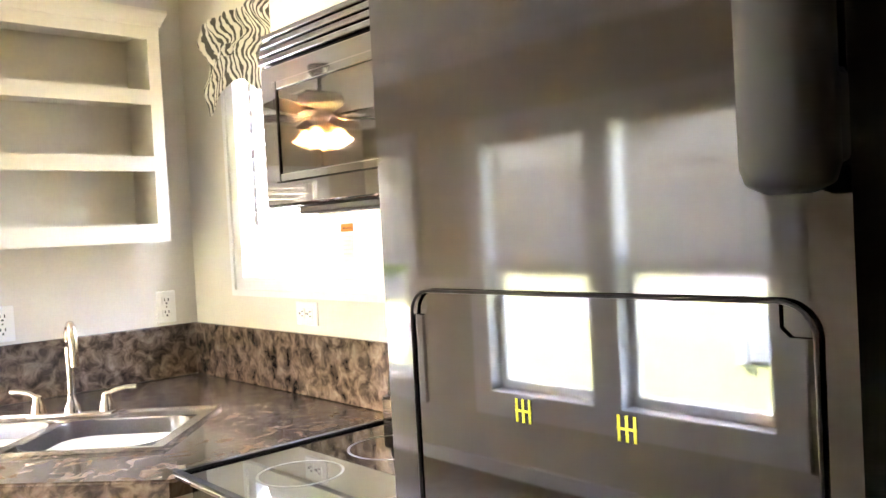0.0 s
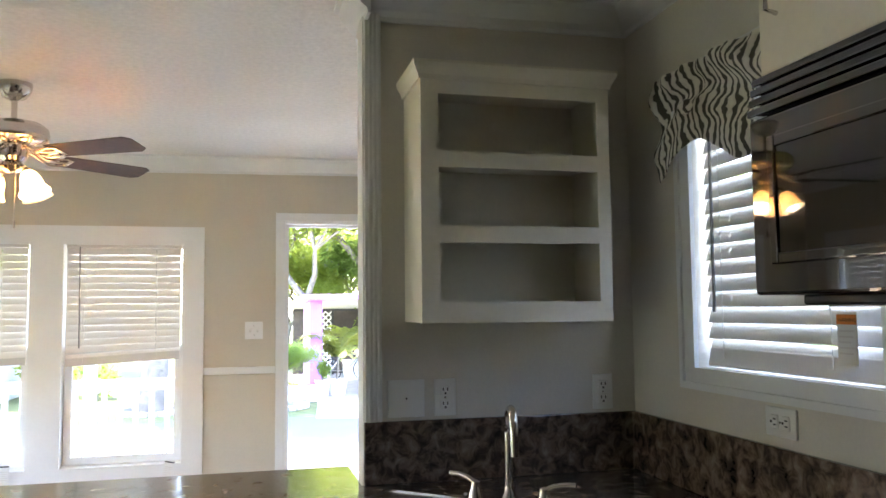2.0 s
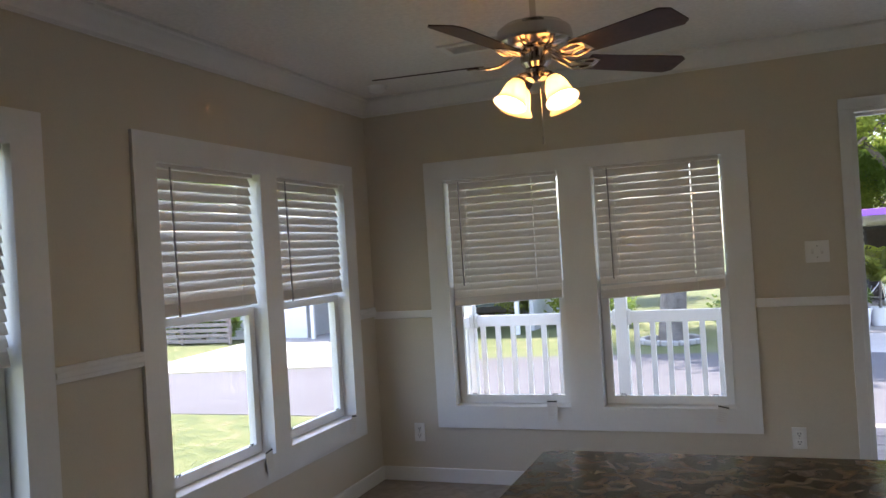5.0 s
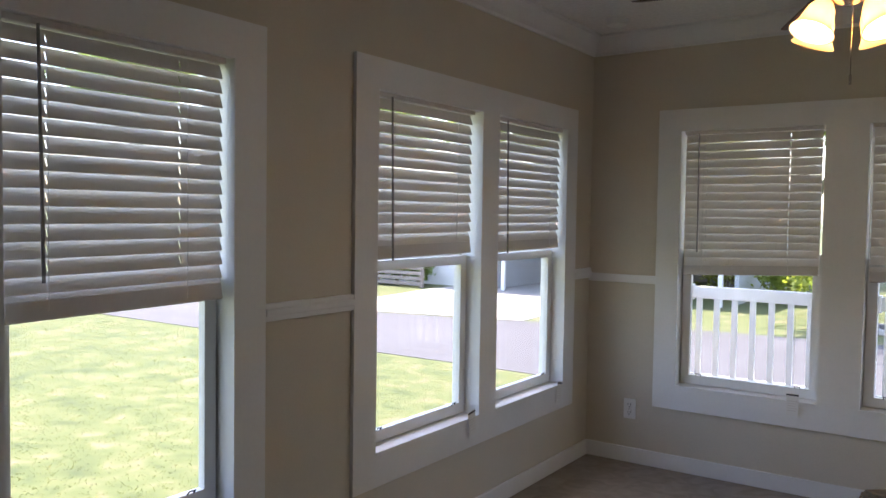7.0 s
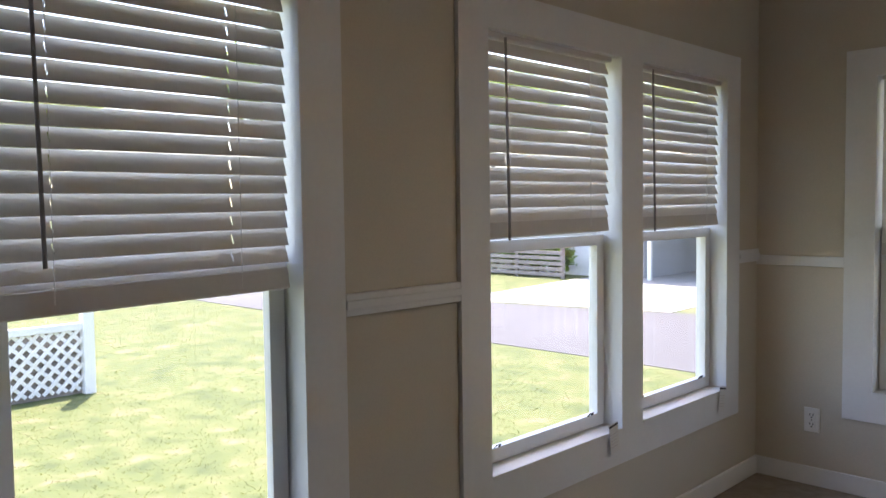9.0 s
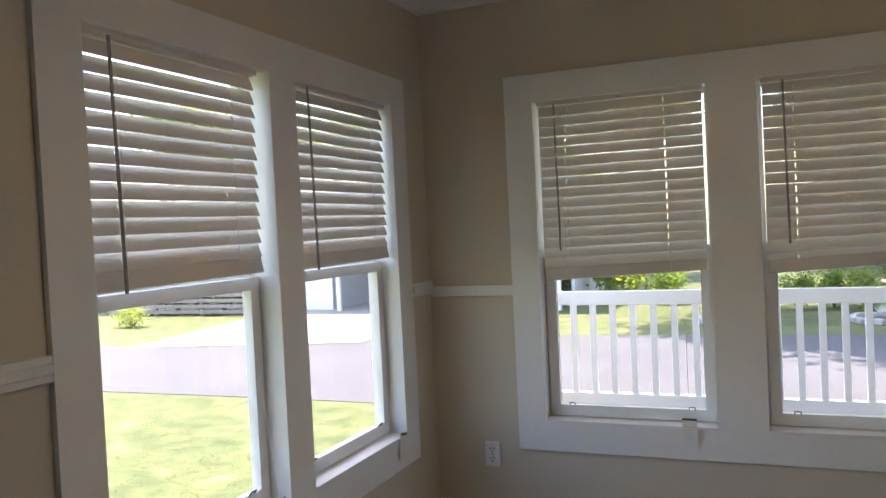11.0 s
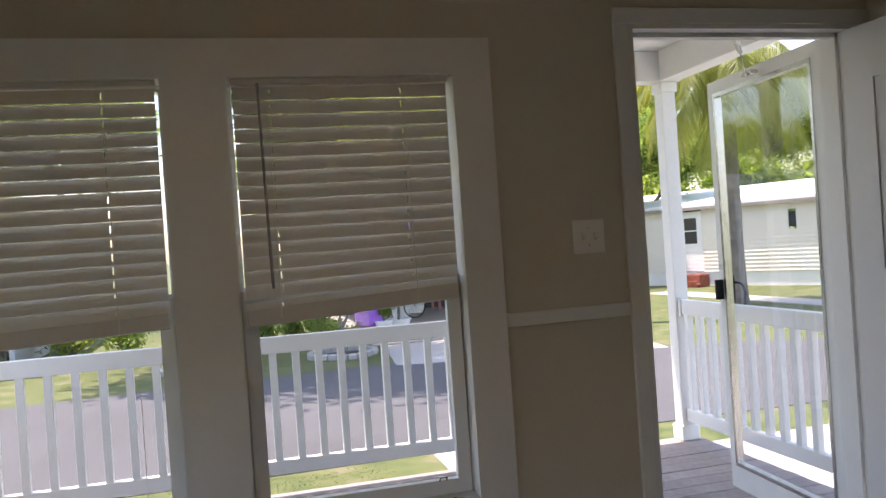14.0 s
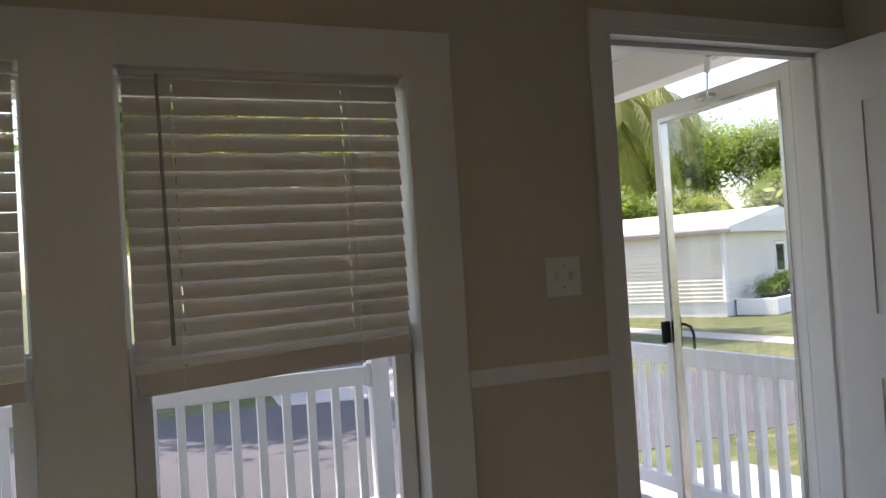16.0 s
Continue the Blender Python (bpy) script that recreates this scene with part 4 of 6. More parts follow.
cp = part("control_panel", bx(B(), MX + 0.008, MX + 0.044, MY0, MY0 + 0.187, MZ0 + 0.012, MZ1 - 0.085, 0.006), M_gloss, mw)
for r in range(5):
    for q in range(3):
        part("button", bx(B(), MX + 0.0074, MX + 0.009, MY0 + 0.03 + q * 0.045, MY0 + 0.065 + q * 0.045, MZ0 + 0.04 + r * 0.036, MZ0 + 0.062 + r * 0.036, 0.001), M_gloss, cp)
for i in range(4):
    z = MZ1 - 0.080 + 0.0195 * i
    part("louvre", bx(B(), MX + 0.004 + 0.004 * i, MX + 0.044, MY0, MY1, z, z + 0.014, 0.003), M_gloss, mw)
part("vent_back", bx(B(), MX + 0.035, MX + 0.0445, MY0 + 0.002, MY1 - 0.002, MZ1 - 0.083, MZ1 - 0.002), M_dark, mw)
bm = B()
bx(bm, MX + 0.03, RIGHT - 0.06, MY0 + 0.03, MY1 - 0.10, MZ0 - 0.006, MZ0 + 0.0115, 0.004)
part("underside", bm, M_dark, mw)
for y in (MY0 + 0.2, MY1 - 0.22):
    part("grease_filter", bx(B(), MX + 0.08, MX + 0.28, y - 0.12, y + 0.12, MZ0 - 0.010, MZ0 - 0.0065, 0.001), M_steel, mw)
wc = thing("wall_cabinet", "cream painted wall cabinet above the microwave", "wall cabinet")
part("body", bx(B(), 1.125, RIGHT - 0.002, MY0, 1.632, MZ1 + 0.002, 2.395), M_cream, wc)
d = part("door", bx(B(), 1.105, 1.124, MY0 + 0.004, 1.628, MZ1 + 0.012, 2.385, 0.003), M_cream, wc)
part("handle", tube(B(), [(1.105, 1.575, 1.985), (1.082, 1.575, 1.99), (1.082, 1.575, 2.085), (1.105, 1.575, 2.09)], 0.005, 8), M_chrome, d, "satin nickel bar pull")

# range
RY0, RY1, RXF = 0.785, 1.545, 0.775
rg = thing("kitchen_range", "stainless and black freestanding electric range", "range")
part("body", bx(B(), RXF + 0.03, RIGHT - 0.02, RY0 + 0.004, RY1 - 0.004, 0.02, 0.905, 0.003), M_rangesteel, rg)
part("cooktop", bx(B(), RXF, RIGHT - 0.10, RY0 - 0.002, RY1 + 0.012, 0.9105, 0.922, 0.004), M_gloss, rg, "black ceramic glass cooktop")
bm = B()
wall_with(bm, RY0 - 0.002, RY1 + 0.012, RXF - 0.002, RIGHT - 0.10, [(RY0 + 0.014, RY1 - 0.004, RXF + 0.014, RIGHT - 0.12)], lambda b, a, c, s0, s1: bx(b, s0, s1, a, c, 0.9222, 0.928, 0.001))
part("cooktop_edge", bm, M_dark, rg)
for y, x, r in ((RY0 + 0.2, RXF + 0.17, 0.1), (RY1 - 0.2, RXF + 0.17, 0.085), (RY0 + 0.2, RXF + 0.41, 0.075), (RY1 - 0.2, RXF + 0.41, 0.1)):
    part("burner_ring", lathe(B(), [(r - 0.003, 0.9223), (r, 0.9226), (r + 0.003, 0.9223)], 40, Matrix.Translation((x, y, 0))), M_burner, rg)
od = part("oven_door", bx(B(), RXF - 0.02, RXF + 0.028, RY0 + 0.006, RY1 - 0.006, 0.22, 0.80, 0.006), M_steel, rg)
part("oven_window", bx(B(), RXF - 0.023, RXF - 0.019, RY0 + 0.13, RY1 - 0.13, 0.36, 0.66, 0.001), M_gloss, od)
part("handle", tube(B(), [(RXF - 0.02, RY0 + 0.06, 0.755), (RXF - 0.06, RY0 + 0.06, 0.755), (RXF - 0.06, RY1 - 0.06, 0.755), (RXF - 0.02, RY1 - 0.06, 0.755)], 0.011, 10), M_steel, od)
part("drawer", bx(B(), RXF - 0.01, RXF + 0.028, RY0 + 0.006, RY1 - 0.006, 0.03, 0.21, 0.005), M_steel, rg)
bm = B()
prof = [(RIGHT - 0.11, 0.923), (RIGHT - 0.115, 0.985), (RIGHT - 0.10, 0.99), (RIGHT - 0.072, 1.17), (RIGHT - 0.055, 1.188), (RIGHT - 0.03, 1.19), (RIGHT - 0.022, 1.17), (RIGHT - 0.022, 0.923)]
a, b = ([bm.verts.new((x, y, z)) for x, z in prof] for y in (RY0, RY1))
for i in range(len(prof)):
    bm.faces.new((a[i], a[(i + 1) % len(prof)], b[(i + 1) % len(prof)], b[i]))
bm.faces.new(a)
bm.faces.new(b[::-1])
bg = part("backguard", bm, M_rangesteel, rg, "slanted stainless control panel")
part("lower_band", bx(B(), RIGHT - 0.1195, RIGHT - 0.113, RY0 + 0.002, RY1 - 0.002, 0.928, 0.982, 0.001), M_gloss, rg)
slope = math.degrees(math.atan2(0.028, 0.18))
face = pose(RIGHT - 0.086, 0, 1.08, 0, -90 + slope, 0)
for y in (RY1 - 0.085, RY1 - 0.165, RY0 + 0.165, RY0 + 0.085):
    k = part("knob", lathe(B(), [(0.028, 0.0), (0.028, 0.006), (0.022, 0.010), (0.020, 0.026), (0.001, 0.028)], 20, face @ pose(0.012, y, 0)), M_dark, rg, "black control knob", smooth=40)
    part("knob_grip", bx(B(), -0.022, 0.022, -0.005, 0.005, 0.024, 0.036, 0.002, m=face @ pose(0.012, y, 0)), M_dark, k)
dp = part("display", bx(B(), -0.045, 0.055, RY0 + 0.26, RY1 - 0.26, 0.0005, 0.004, 0.001, m=face), M_gloss, rg)
bm = B()
for i, y in enumerate((0.022, 0.005, -0.010)):
    yc = (RY0 + RY1) / 2 + y
    bx(bm, 0.002, 0.018, yc - 0.0035, yc - 0.0015, 0.0041, 0.0046, m=face)
    if i != 1:
        bx(bm, 0.002, 0.018, yc + 0.0025, yc + 0.0045, 0.0041, 0.0046, m=face)
        bx(bm, 0.009, 0.011, yc - 0.0035, yc + 0.0045, 0.0041, 0.0046, m=face)
part("clock_digits", bm, M_lcd, dp, "lit green clock digits")

# refrigerator with dispenser
RFX, RF1, RF0 = 0.45, 0.43, -0.478
fr = thing("refrigerator", "slate steel side-by-side refrigerator with black dispenser", "refrigerator")
part("cabinet", bx(B(), RFX + 0.075, RFX + 0.80, RF0, RF1 - 0.004, 0.02, 1.78, 0.004), M_dark, fr)
for y0, y1 in ((0.063, RF1), (RF0, 0.057)):
    bm = B()
    bx(bm, RFX, RFX + 0.072, y0, y1, 0.06, 1.79)
    es = [e for e in bm.edges if abs(e.verts[0].co.z - e.verts[1].co.z) > 0.5 and e.verts[0].co.x < RFX + 0.01]
    bmesh.ops.bevel(bm, geom=es, offset=0.026, segments=8, affect="EDGES")
    d = part("door", bm, M_fridge, fr, smooth=30)
    yh = 0.100 if y1 > 0.1 else -0.12
    h = part("handle", bx(B(), RFX - 0.046, RFX - 0.018, yh - 0.019, yh + 0.019, 1.398, 1.74, 0.011), M_dark, d, "black door handle", smooth=50)
    for z in (1.43, 1.70):
        part("handle_mount", bx(B(), RFX - 0.022, RFX + 0.002, yh - 0.012, yh + 0.012, z - 0.02, z + 0.02, 0.004), M_dark, h)
    if y1 > 0.1:
        bm = B()
        bx(bm, RFX - 0.0022, RFX + 0.001, 0.105, 0.372, 0.915, 1.352)
        es = [e for e in bm.edges if abs(e.verts[0].co.x - e.verts[1].co.x) > 0.001]
        bmesh.ops.bevel(bm, geom=es, offset=0.016, segments=5, affect="EDGES")
        gp = part("dispenser_panel", bm, M_fridgeglass, d)
        ol = []
        for cy, cz, a0 in ((0.356, 1.336, 0), (0.121, 1.336, 90), (0.121, 0.931, 180), (0.356, 0.931, 270)):
            ol += [(RFX - 0.003, cy + 0.016 * math.cos(radians(a0 + 15 * q)), cz + 0.016 * math.sin(radians(a0 + 15 * q))) for q in range(7)]
        part("dispenser_frame", tube(B(), ol + [ol[0]], 0.0012, 8), M_dark, d)
        for y in (0.276, 0.204):
            bm = B()
            for dy in (-0.005, 0.0, 0.005):
                bx(bm, RFX - 0.0028, RFX - 0.0024, y + dy - 0.0008, y + dy + 0.0008, 1.276, 1.290)
            bx(bm, RFX - 0.0028, RFX - 0.0024, y - 0.006, y + 0.006, 1.2822, 1.2836)
            part("print_mark", bm, M_yellow, gp, "small yellow printed mark")


# ---- tags on the window cords ----
def tag(m, label, text=False):
    t = thing("warning_tag", label, "paper tag", "paper cord tags", at=m @ Matrix.Scale(1.35, 4))
    part("card", bx(B(), -0.022, 0.022, -0.0006, 0.0006, -0.085, 0.0, 0.0), M_paper, t)
    part("warning_band", bx(B(), -0.0218, 0.0218, -0.0012, -0.0007, -0.020 if text else -0.010, -0.004), M_orange if text else M_blackwire, t)
    for i in range(5):
        part("print_line", bx(B(), -0.017, 0.017 - 0.004 * (i % 3), -0.0011, -0.0007, -0.032 - 0.009 * i, -0.029 - 0.009 * i), M_slat, t)
    part("cord", cyl(B(), (0, 0.0, -0.002), (0.0, 0.006, 0.30), 0.0008, seg=5), M_plate, t)
    if text:
        cu = bpy.data.curves.new("word", "FONT")
        cu.body, cu.size, cu.align_x = "WARNING", 0.0082, "CENTER"
        tmp = new("word", cu)
        dg = bpy.context.evaluated_depsgraph_get()
        dg.update()
        me = bpy.data.meshes.new_from_object(tmp.evaluated_get(dg))
        me.materials.clear()
        me.materials.append(M_dark)
        bpy.data.objects.remove(tmp)
        share("warning_word", me, t, pose(0.0015, -0.0014, -0.0155, 90, 0, 0))
    return t


tag(pose(-1.262, FAR - 0.030, 0.525), "white paper warning tag hanging over the window sill")
tag(pose(-0.30, FAR - 0.022, 0.500, 0, 12, 0), "white paper warning tag hanging over the window sill")
tag(pose(LEFT + 0.030, LW_Y + 0.80, 0.52, 0, -8, 90), "white paper warning tag hanging over the window sill")
tag(pose(LEFT + 0.022, LW_Y + 1.72, 0.50, 0, 10, 90), "white paper warning tag hanging over the window sill")
tag(pose(RIGHT - 0.012, 1.80, 1.43, 0, 0, -90), "paper warning tag on the kitchen blind cord", True)

# ---- porch ----
RAILY, RAILX = 8.10, 1.90
porch = thing("porch_deck", "weathered grey-brown wooden porch deck", "porch deck", kind="structure")
bm = B()
bx(bm, -2.65, 2.0, 5.96, 6.0, DECK - 0.2, DECK - 0.032)
bx(bm, -2.65, 2.0, 8.16, 8.20, DECK - 0.2, DECK - 0.032)
for x in (-2.6, -1.0, 0.45, 1.95):
    bx(bm, x - 0.02, x + 0.02, 6.0, 8.16, DECK - 0.2, DECK - 0.032)
    for y in (6.05, 8.10):
        bx(bm, x - 0.05, x + 0.05, y - 0.05, y + 0.05, GROUND, DECK - 0.2)
part("joists", bm, M_deck, porch)
bd = mesh_of("board", bx(B(), -2.65, 2.0, -0.066, 0.066, -0.030, 0.0, 0.004), M_deckboard)
for i in range(16):
    share("board", bd, porch, pose(random.uniform(-0.004, 0.004), 6.03 + 0.1375 * i, DECK + random.uniform(-0.0015, 0.0015)))
steps = thing("porch_steps", "white painted porch steps down to the walkway", "steps", kind="structure")
for i in range(3):
    part("tread", bx(B(), 0.45, 1.82, 8.22 + 0.28 * i, 8.51 + 0.28 * i, DECK - 0.18 * (i + 1) - 0.04, DECK - 0.18 * (i + 1), 0.006), M_conc, steps)
    part("riser", bx(B(), 0.45, 1.82, 8.23 + 0.28 * i, 8.26 + 0.28 * i, GROUND, DECK - 0.18 * (i + 1) - 0.041), M_conc, steps)


def porch_post(x, y, side=False):
    t = thing("porch_post", "white square porch post with base and cap trim", "porch post", "porch posts", at=pose(x, y, DECK))
    part("shaft", bx(B(), -0.05, 0.05, -0.05, 0.05, 0.0, 2.40, 0.006), M_white_ext, t)
    part("base_trim", bx(B(), -0.065, 0.065, -0.065, 0.065, 0.0, 0.10, 0.008), M_white_ext, t)
    part("cap_trim", bx(B(), -0.062, 0.062, -0.062, 0.062, 2.33, 2.40, 0.006), M_white_ext, t)
    return t


pp = porch_post(-2.56, RAILY)
for x in (-1.18, 0.40, RAILX):
    copy_thing(pp, pose(x, RAILY, DECK))
bal_me = mesh_of("baluster", bx(B(), -0.021, 0.021, -0.019, 0.019, 0.0, 0.66, 0.002), M_white_ext)


def railing(p, length, turn):
    t = thing("porch_railing", "white vinyl porch railing with square balusters", "railing", "porch railings", at=pose(p[0], p[1], DECK, 0, 0, turn))
    part("top_rail", bx(B(), 0.0, length, -0.022, 0.022, 0.845, 0.945, 0.006), M_white_ext, t)
    part("bottom_rail", bx(B(), 0.0, length, -0.022, 0.022, 0.13, 0.215, 0.006), M_white_ext, t)
    n = int(length / 0.129)
    for i in range(n):
        share("baluster", bal_me, t, pose((i + 0.5) * length / n, 0, 0.205))
    for u in (0.012, length - 0.012):
        part("rail_bracket", bx(B(), u - 0.012, u + 0.012, -0.034, 0.034, 0.83, 0.958, 0.004), M_white_ext, t)
    return t


railing((-2.508, RAILY), 1.276, 0)
railing((-1.128, RAILY), 1.476, 0)
railing((RAILX, 5.97), RAILY - 5.97 - 0.052, 90)
railing((-2.56, 5.97), RAILY - 5.97 - 0.052, 90)
bm = B()
bx(bm, -2.75, 2.25, FAR + THICK, 8.45, 2.50, 2.56)
built("porch_ceiling", bm, M_white_ext, "white boarded porch ceiling", "porch ceiling", "structure")
bm = B()
bx(bm, -2.65, 1.99, RAILY - 0.07, RAILY + 0.07, 2.30, 2.50, 0.006)
bx(bm, RAILX - 0.07, RAILX + 0.07, FAR + THICK, RAILY - 0.07, 2.30, 2.50, 0.006)
bx(bm, -2.75, 2.25, 8.45, 8.48, 2.42, 2.62, 0.004)
built("porch_beam", bm, M_white_ext, "white porch roof beams and fascia", "beam", "structure")
built("porch_roof", bx(B(), -2.75, 2.25, FAR + THICK, 8.45, 2.56, 2.62), M_roofw, "white porch roof", "roof", "structure")

# ---- ground, road, paths ----
built("ground", bx(B(), -600, 600, -600, 600, GROUND - 0.3, GROUND), M_grass, "sunlit lawn of short green and straw grass", "lawn", "structure")


def strip(name, left, right, z, material, label, cat):
    bm = B()
    a = [bm.verts.new((x, y, z)) for x, y in left]
    b = [bm.verts.new((x, y, z)) for x, y in right]
    c = [bm.verts.new((x, y, GROUND - 0.1)) for x, y in left]
    d = [bm.verts.new((x, y, GROUND - 0.1)) for x, y in right]
    for i in range(len(a) - 1):
        bm.faces.new((a[i], a[i + 1], b[i + 1], b[i]))
        bm.faces.new((a[i], c[i], c[i + 1], a[i + 1]))
        bm.faces.new((b[i], b[i + 1], d[i + 1], d[i]))
    return built(name, bm, material, label, cat, "structure")


FAR_KERB = [(-90, 14.3), (-11.5, 14.5), (-8.7, 15.1), (-6.5, 16.0), (-4.5, 16.5), (-1.5, 16.7), (2.0, 16.9), (4.5, 16.3), (7.0, 15.3), (9.5, 14.3), (14, 13.9), (90, 13.6)]
strip("road", [(x, 10.78 + 0.05 * math.sin(x * 0.7)) for x, y in FAR_KERB], FAR_KERB, GROUND + 0.008, M_asphalt, "pale grey asphalt street with a widening bend", "road")
strip("pavement", [(0.75, 9.0), (0.75, 10.9)], [(1.9, 9.0), (1.9, 10.9)], GROUND + 0.007, M_conc, "pale concrete walkway to the street", "walkway")
strip("driveway_1", [(-12.7, 14.4), (-13.4, 19.8), (-13.2, 24)], [(-8.1, 15.4), (-8.4, 20), (-8.4, 24)], GROUND + 0.012, M_conc, "pale concrete driveway across the street", "driveway")
strip("driveway_2", [(1.55, 16.6), (1.9, 20), (2.1, 29)], [(6.0, 15.4), (6.6, 20), (6.9, 29)], GROUND + 0.012, M_conc, "pale concrete driveway to the purple carport", "driveway")
strip("driveway_3", [(2.02, -6.0), (2.02, 9.9)], [(4.9, -6.0), (4.6, 9.9)], GROUND + 0.007, M_conc, "pale concrete driveway beside the porch", "driveway")
strip("pavement_2", [(11.4, 26), (12.2, 15.5)], [(12.4, 26), (13.2, 15.5)], GROUND + 0.007, M_conc, "pale concrete path beside the mobile home", "path")

# grass blades on the nearer lawn
rng = np.random.default_rng(5)


def grass(name, boxes, count):
    v, f = [], []
    for (x0, x1, y0, y1), n in zip(boxes, count):
        x, y = rng.uniform(x0, x1, n), rng.uniform(y0, y1, n)
        a, h = rng.uniform(0, 6.283, n), rng.uniform(0.006, 0.015, n)
        wv = rng.uniform(0.003, 0.007, n)
        lx, ly = rng.normal(0, 0.02, n), rng.normal(0, 0.02, n)
        for i in range(n):
            k = len(v)
            cx, cy = math.cos(a[i]) * wv[i], math.sin(a[i]) * wv[i]
            v += [(x[i] - cx, y[i] - cy, GROUND - 0.002), (x[i] + cx, y[i] + cy, GROUND - 0.002), (x[i] + lx[i], y[i] + ly[i], GROUND + h[i])]
            f.append((k, k + 1, k + 2))
    me = bpy.data.meshes.new(name)
    me.from_pydata(v, [], f)
    me.materials.append(M_blade_grass)
    return tagged(new(name, me), "short green and straw-coloured grass blades", "grass", kind="stuff")


grass("grass", [(-17, -2.6, 0.5, 10.72), (-2.6, 0.3, 8.3, 10.7), (4.9, 9, 8.3, 10.7), (-4, 1.4, 17.8, 21)], [80000, 8000, 12000, 12000])


# ---- trees ----
def tree_meshes(seed, height, spread, leafmat, leaves):
    rnd = random.Random(seed)
    tb = B()
    tips = []

    def limb(p, d, length, r, depth):
        q = p + d * length
        mid = (p + q) / 2 + Vector((rnd.uniform(-1, 1), rnd.uniform(-1, 1), 0)) * length * 0.08
        cyl(tb, p, mid, r, r * 0.82, 8, False)
        cyl(tb, mid, q, r * 0.82, r * 0.62, 8, False)
        if depth == 0:
            tips.append(q)
            return
        if depth <= 2:
            tips.append(q)
        for i in range(rnd.choice((2, 3, 3))):
            nd = (d + Vector((rnd.uniform(-1, 1), rnd.uniform(-1, 1), rnd.uniform(-0.25, 0.5))) * spread).normalized()
            limb(q, nd, length * rnd.uniform(0.62, 0.8), r * 0.6, depth - 1)

    limb(Vector((0, 0, 0)), Vector((rnd.uniform(-0.1, 0.1), rnd.uniform(-0.1, 0.1), 1)).normalized(), height * 0.30, height * 0.024, 4)
    trunk = mesh_of("trunk", tb, M_bark, 60)
    v, f = [], []
    per = leaves // max(1, len(tips))
    for t in tips:
        cr = height * rnd.uniform(0.05, 0.10)
        for i in range(per):
            g = Vector((rnd.gauss(0, 1), rnd.gauss(0, 1), rnd.gauss(0, 0.75))) * cr * 0.75
            p = t + g
            s = height * rnd.uniform(0.006, 0.0125)
            e = Euler((rnd.uniform(-0.9, 0.9), rnd.uniform(-0.9, 0.9), rnd.uniform(0, 6.28))).to_matrix()
            k = len(v)
            for a, b in ((-1.3, 0), (0, -0.55), (1.3, 0), (0, 0.55)):
                v.append(tuple(p + e @ Vector((a * s, b * s, 0.15 * s * abs(a)))))
            f.append((k, k + 1, k + 2, k + 3))
    me = bpy.data.meshes.new("crown")
    me.from_pydata(v, [], f)
    me.materials.append(leafmat)
    return trunk, me


KINDS = [tree_meshes(11, 9.5, 0.75, M_leaf, 22000), tree_meshes(23, 8.5, 0.9, M_leaf_y, 22000), tree_meshes(37, 11.0, 0.8, M_leaf, 24000)]


def tree(kind, x, y, s, turn, label, group="street trees"):
    t = thing("tree", label, "tree", group, at=pose(x, y, GROUND, 0, 0, turn) @ Matrix.Scale(s, 4))
    for name, me in zip(("trunk", "crown"), KINDS[kind]):
        share(name, me, t, Matrix())
    return t


DENSE, LIGHT = "broad leafy tree with a dense dark green crown", "spreading tree with a light yellow-green crown"
for i, (k, x, y, s) in enumerate(((2, -1.75, 18.5, 1.15), (0, 0.9, 18.6, 0.17), (1, 2.6, 30.0, 1.0), (0, 5.4, 31.5, 1.15), (1, 8.5, 31.0, 1.05), (2, 4.0, 36.0, 1.2), (1, 1.8, 33.5, 0.62), (0, 4.2, 34.0, 0.6), (1, 6.4, 34.5, 0.66), (0, 8.6, 35.0, 0.62), (1, 3.2, 38.0, 0.75), (1, 5.6, 39.0, 0.8), (2, 1.0, 33.0, 1.0), (0, 11.5, 36.0, 0.95), (2, 19.0, 42.0, 1.05), (0, 26.0, 41.0, 1.15),
                                  (1, 23.0, 47.0, 1.0), (0, 33.0, 38.0, 1.1), (2, 38.0, 34.0, 1.0), (1, 43.0, 30.0, 0.95), (0, 30.0, 45.0, 1.1), (0, -6.0, 34.0, 1.0), (2, -12.0, 40.0, 1.0), (1, -20.0, 36.0, 1.0),
                                  (0, -28.0, 32.0, 1.0), (2, -36.0, 26.0, 1.0), (1, -40.0, 16.0, 1.0), (0, -34.0, 8.0, 1.0), (2, 15.0, 45.0, 1.0), (0, 14.0, 31.5, 0.75), (1, -9.5, 28.0, 0.7), (0, 22.0, 37.5, 0.62), (1, 26.5, 36.0, 0.66), (2, 31.0, 34.0, 0.55), (0, 36.0, 31.0, 0.62), (1, 17.5, 40.0, 0.6), (0, 41.0, 27.0, 0.6))):
    tree(k, x, y, s, 47 * i, LIGHT if k == 1 else DENSE)


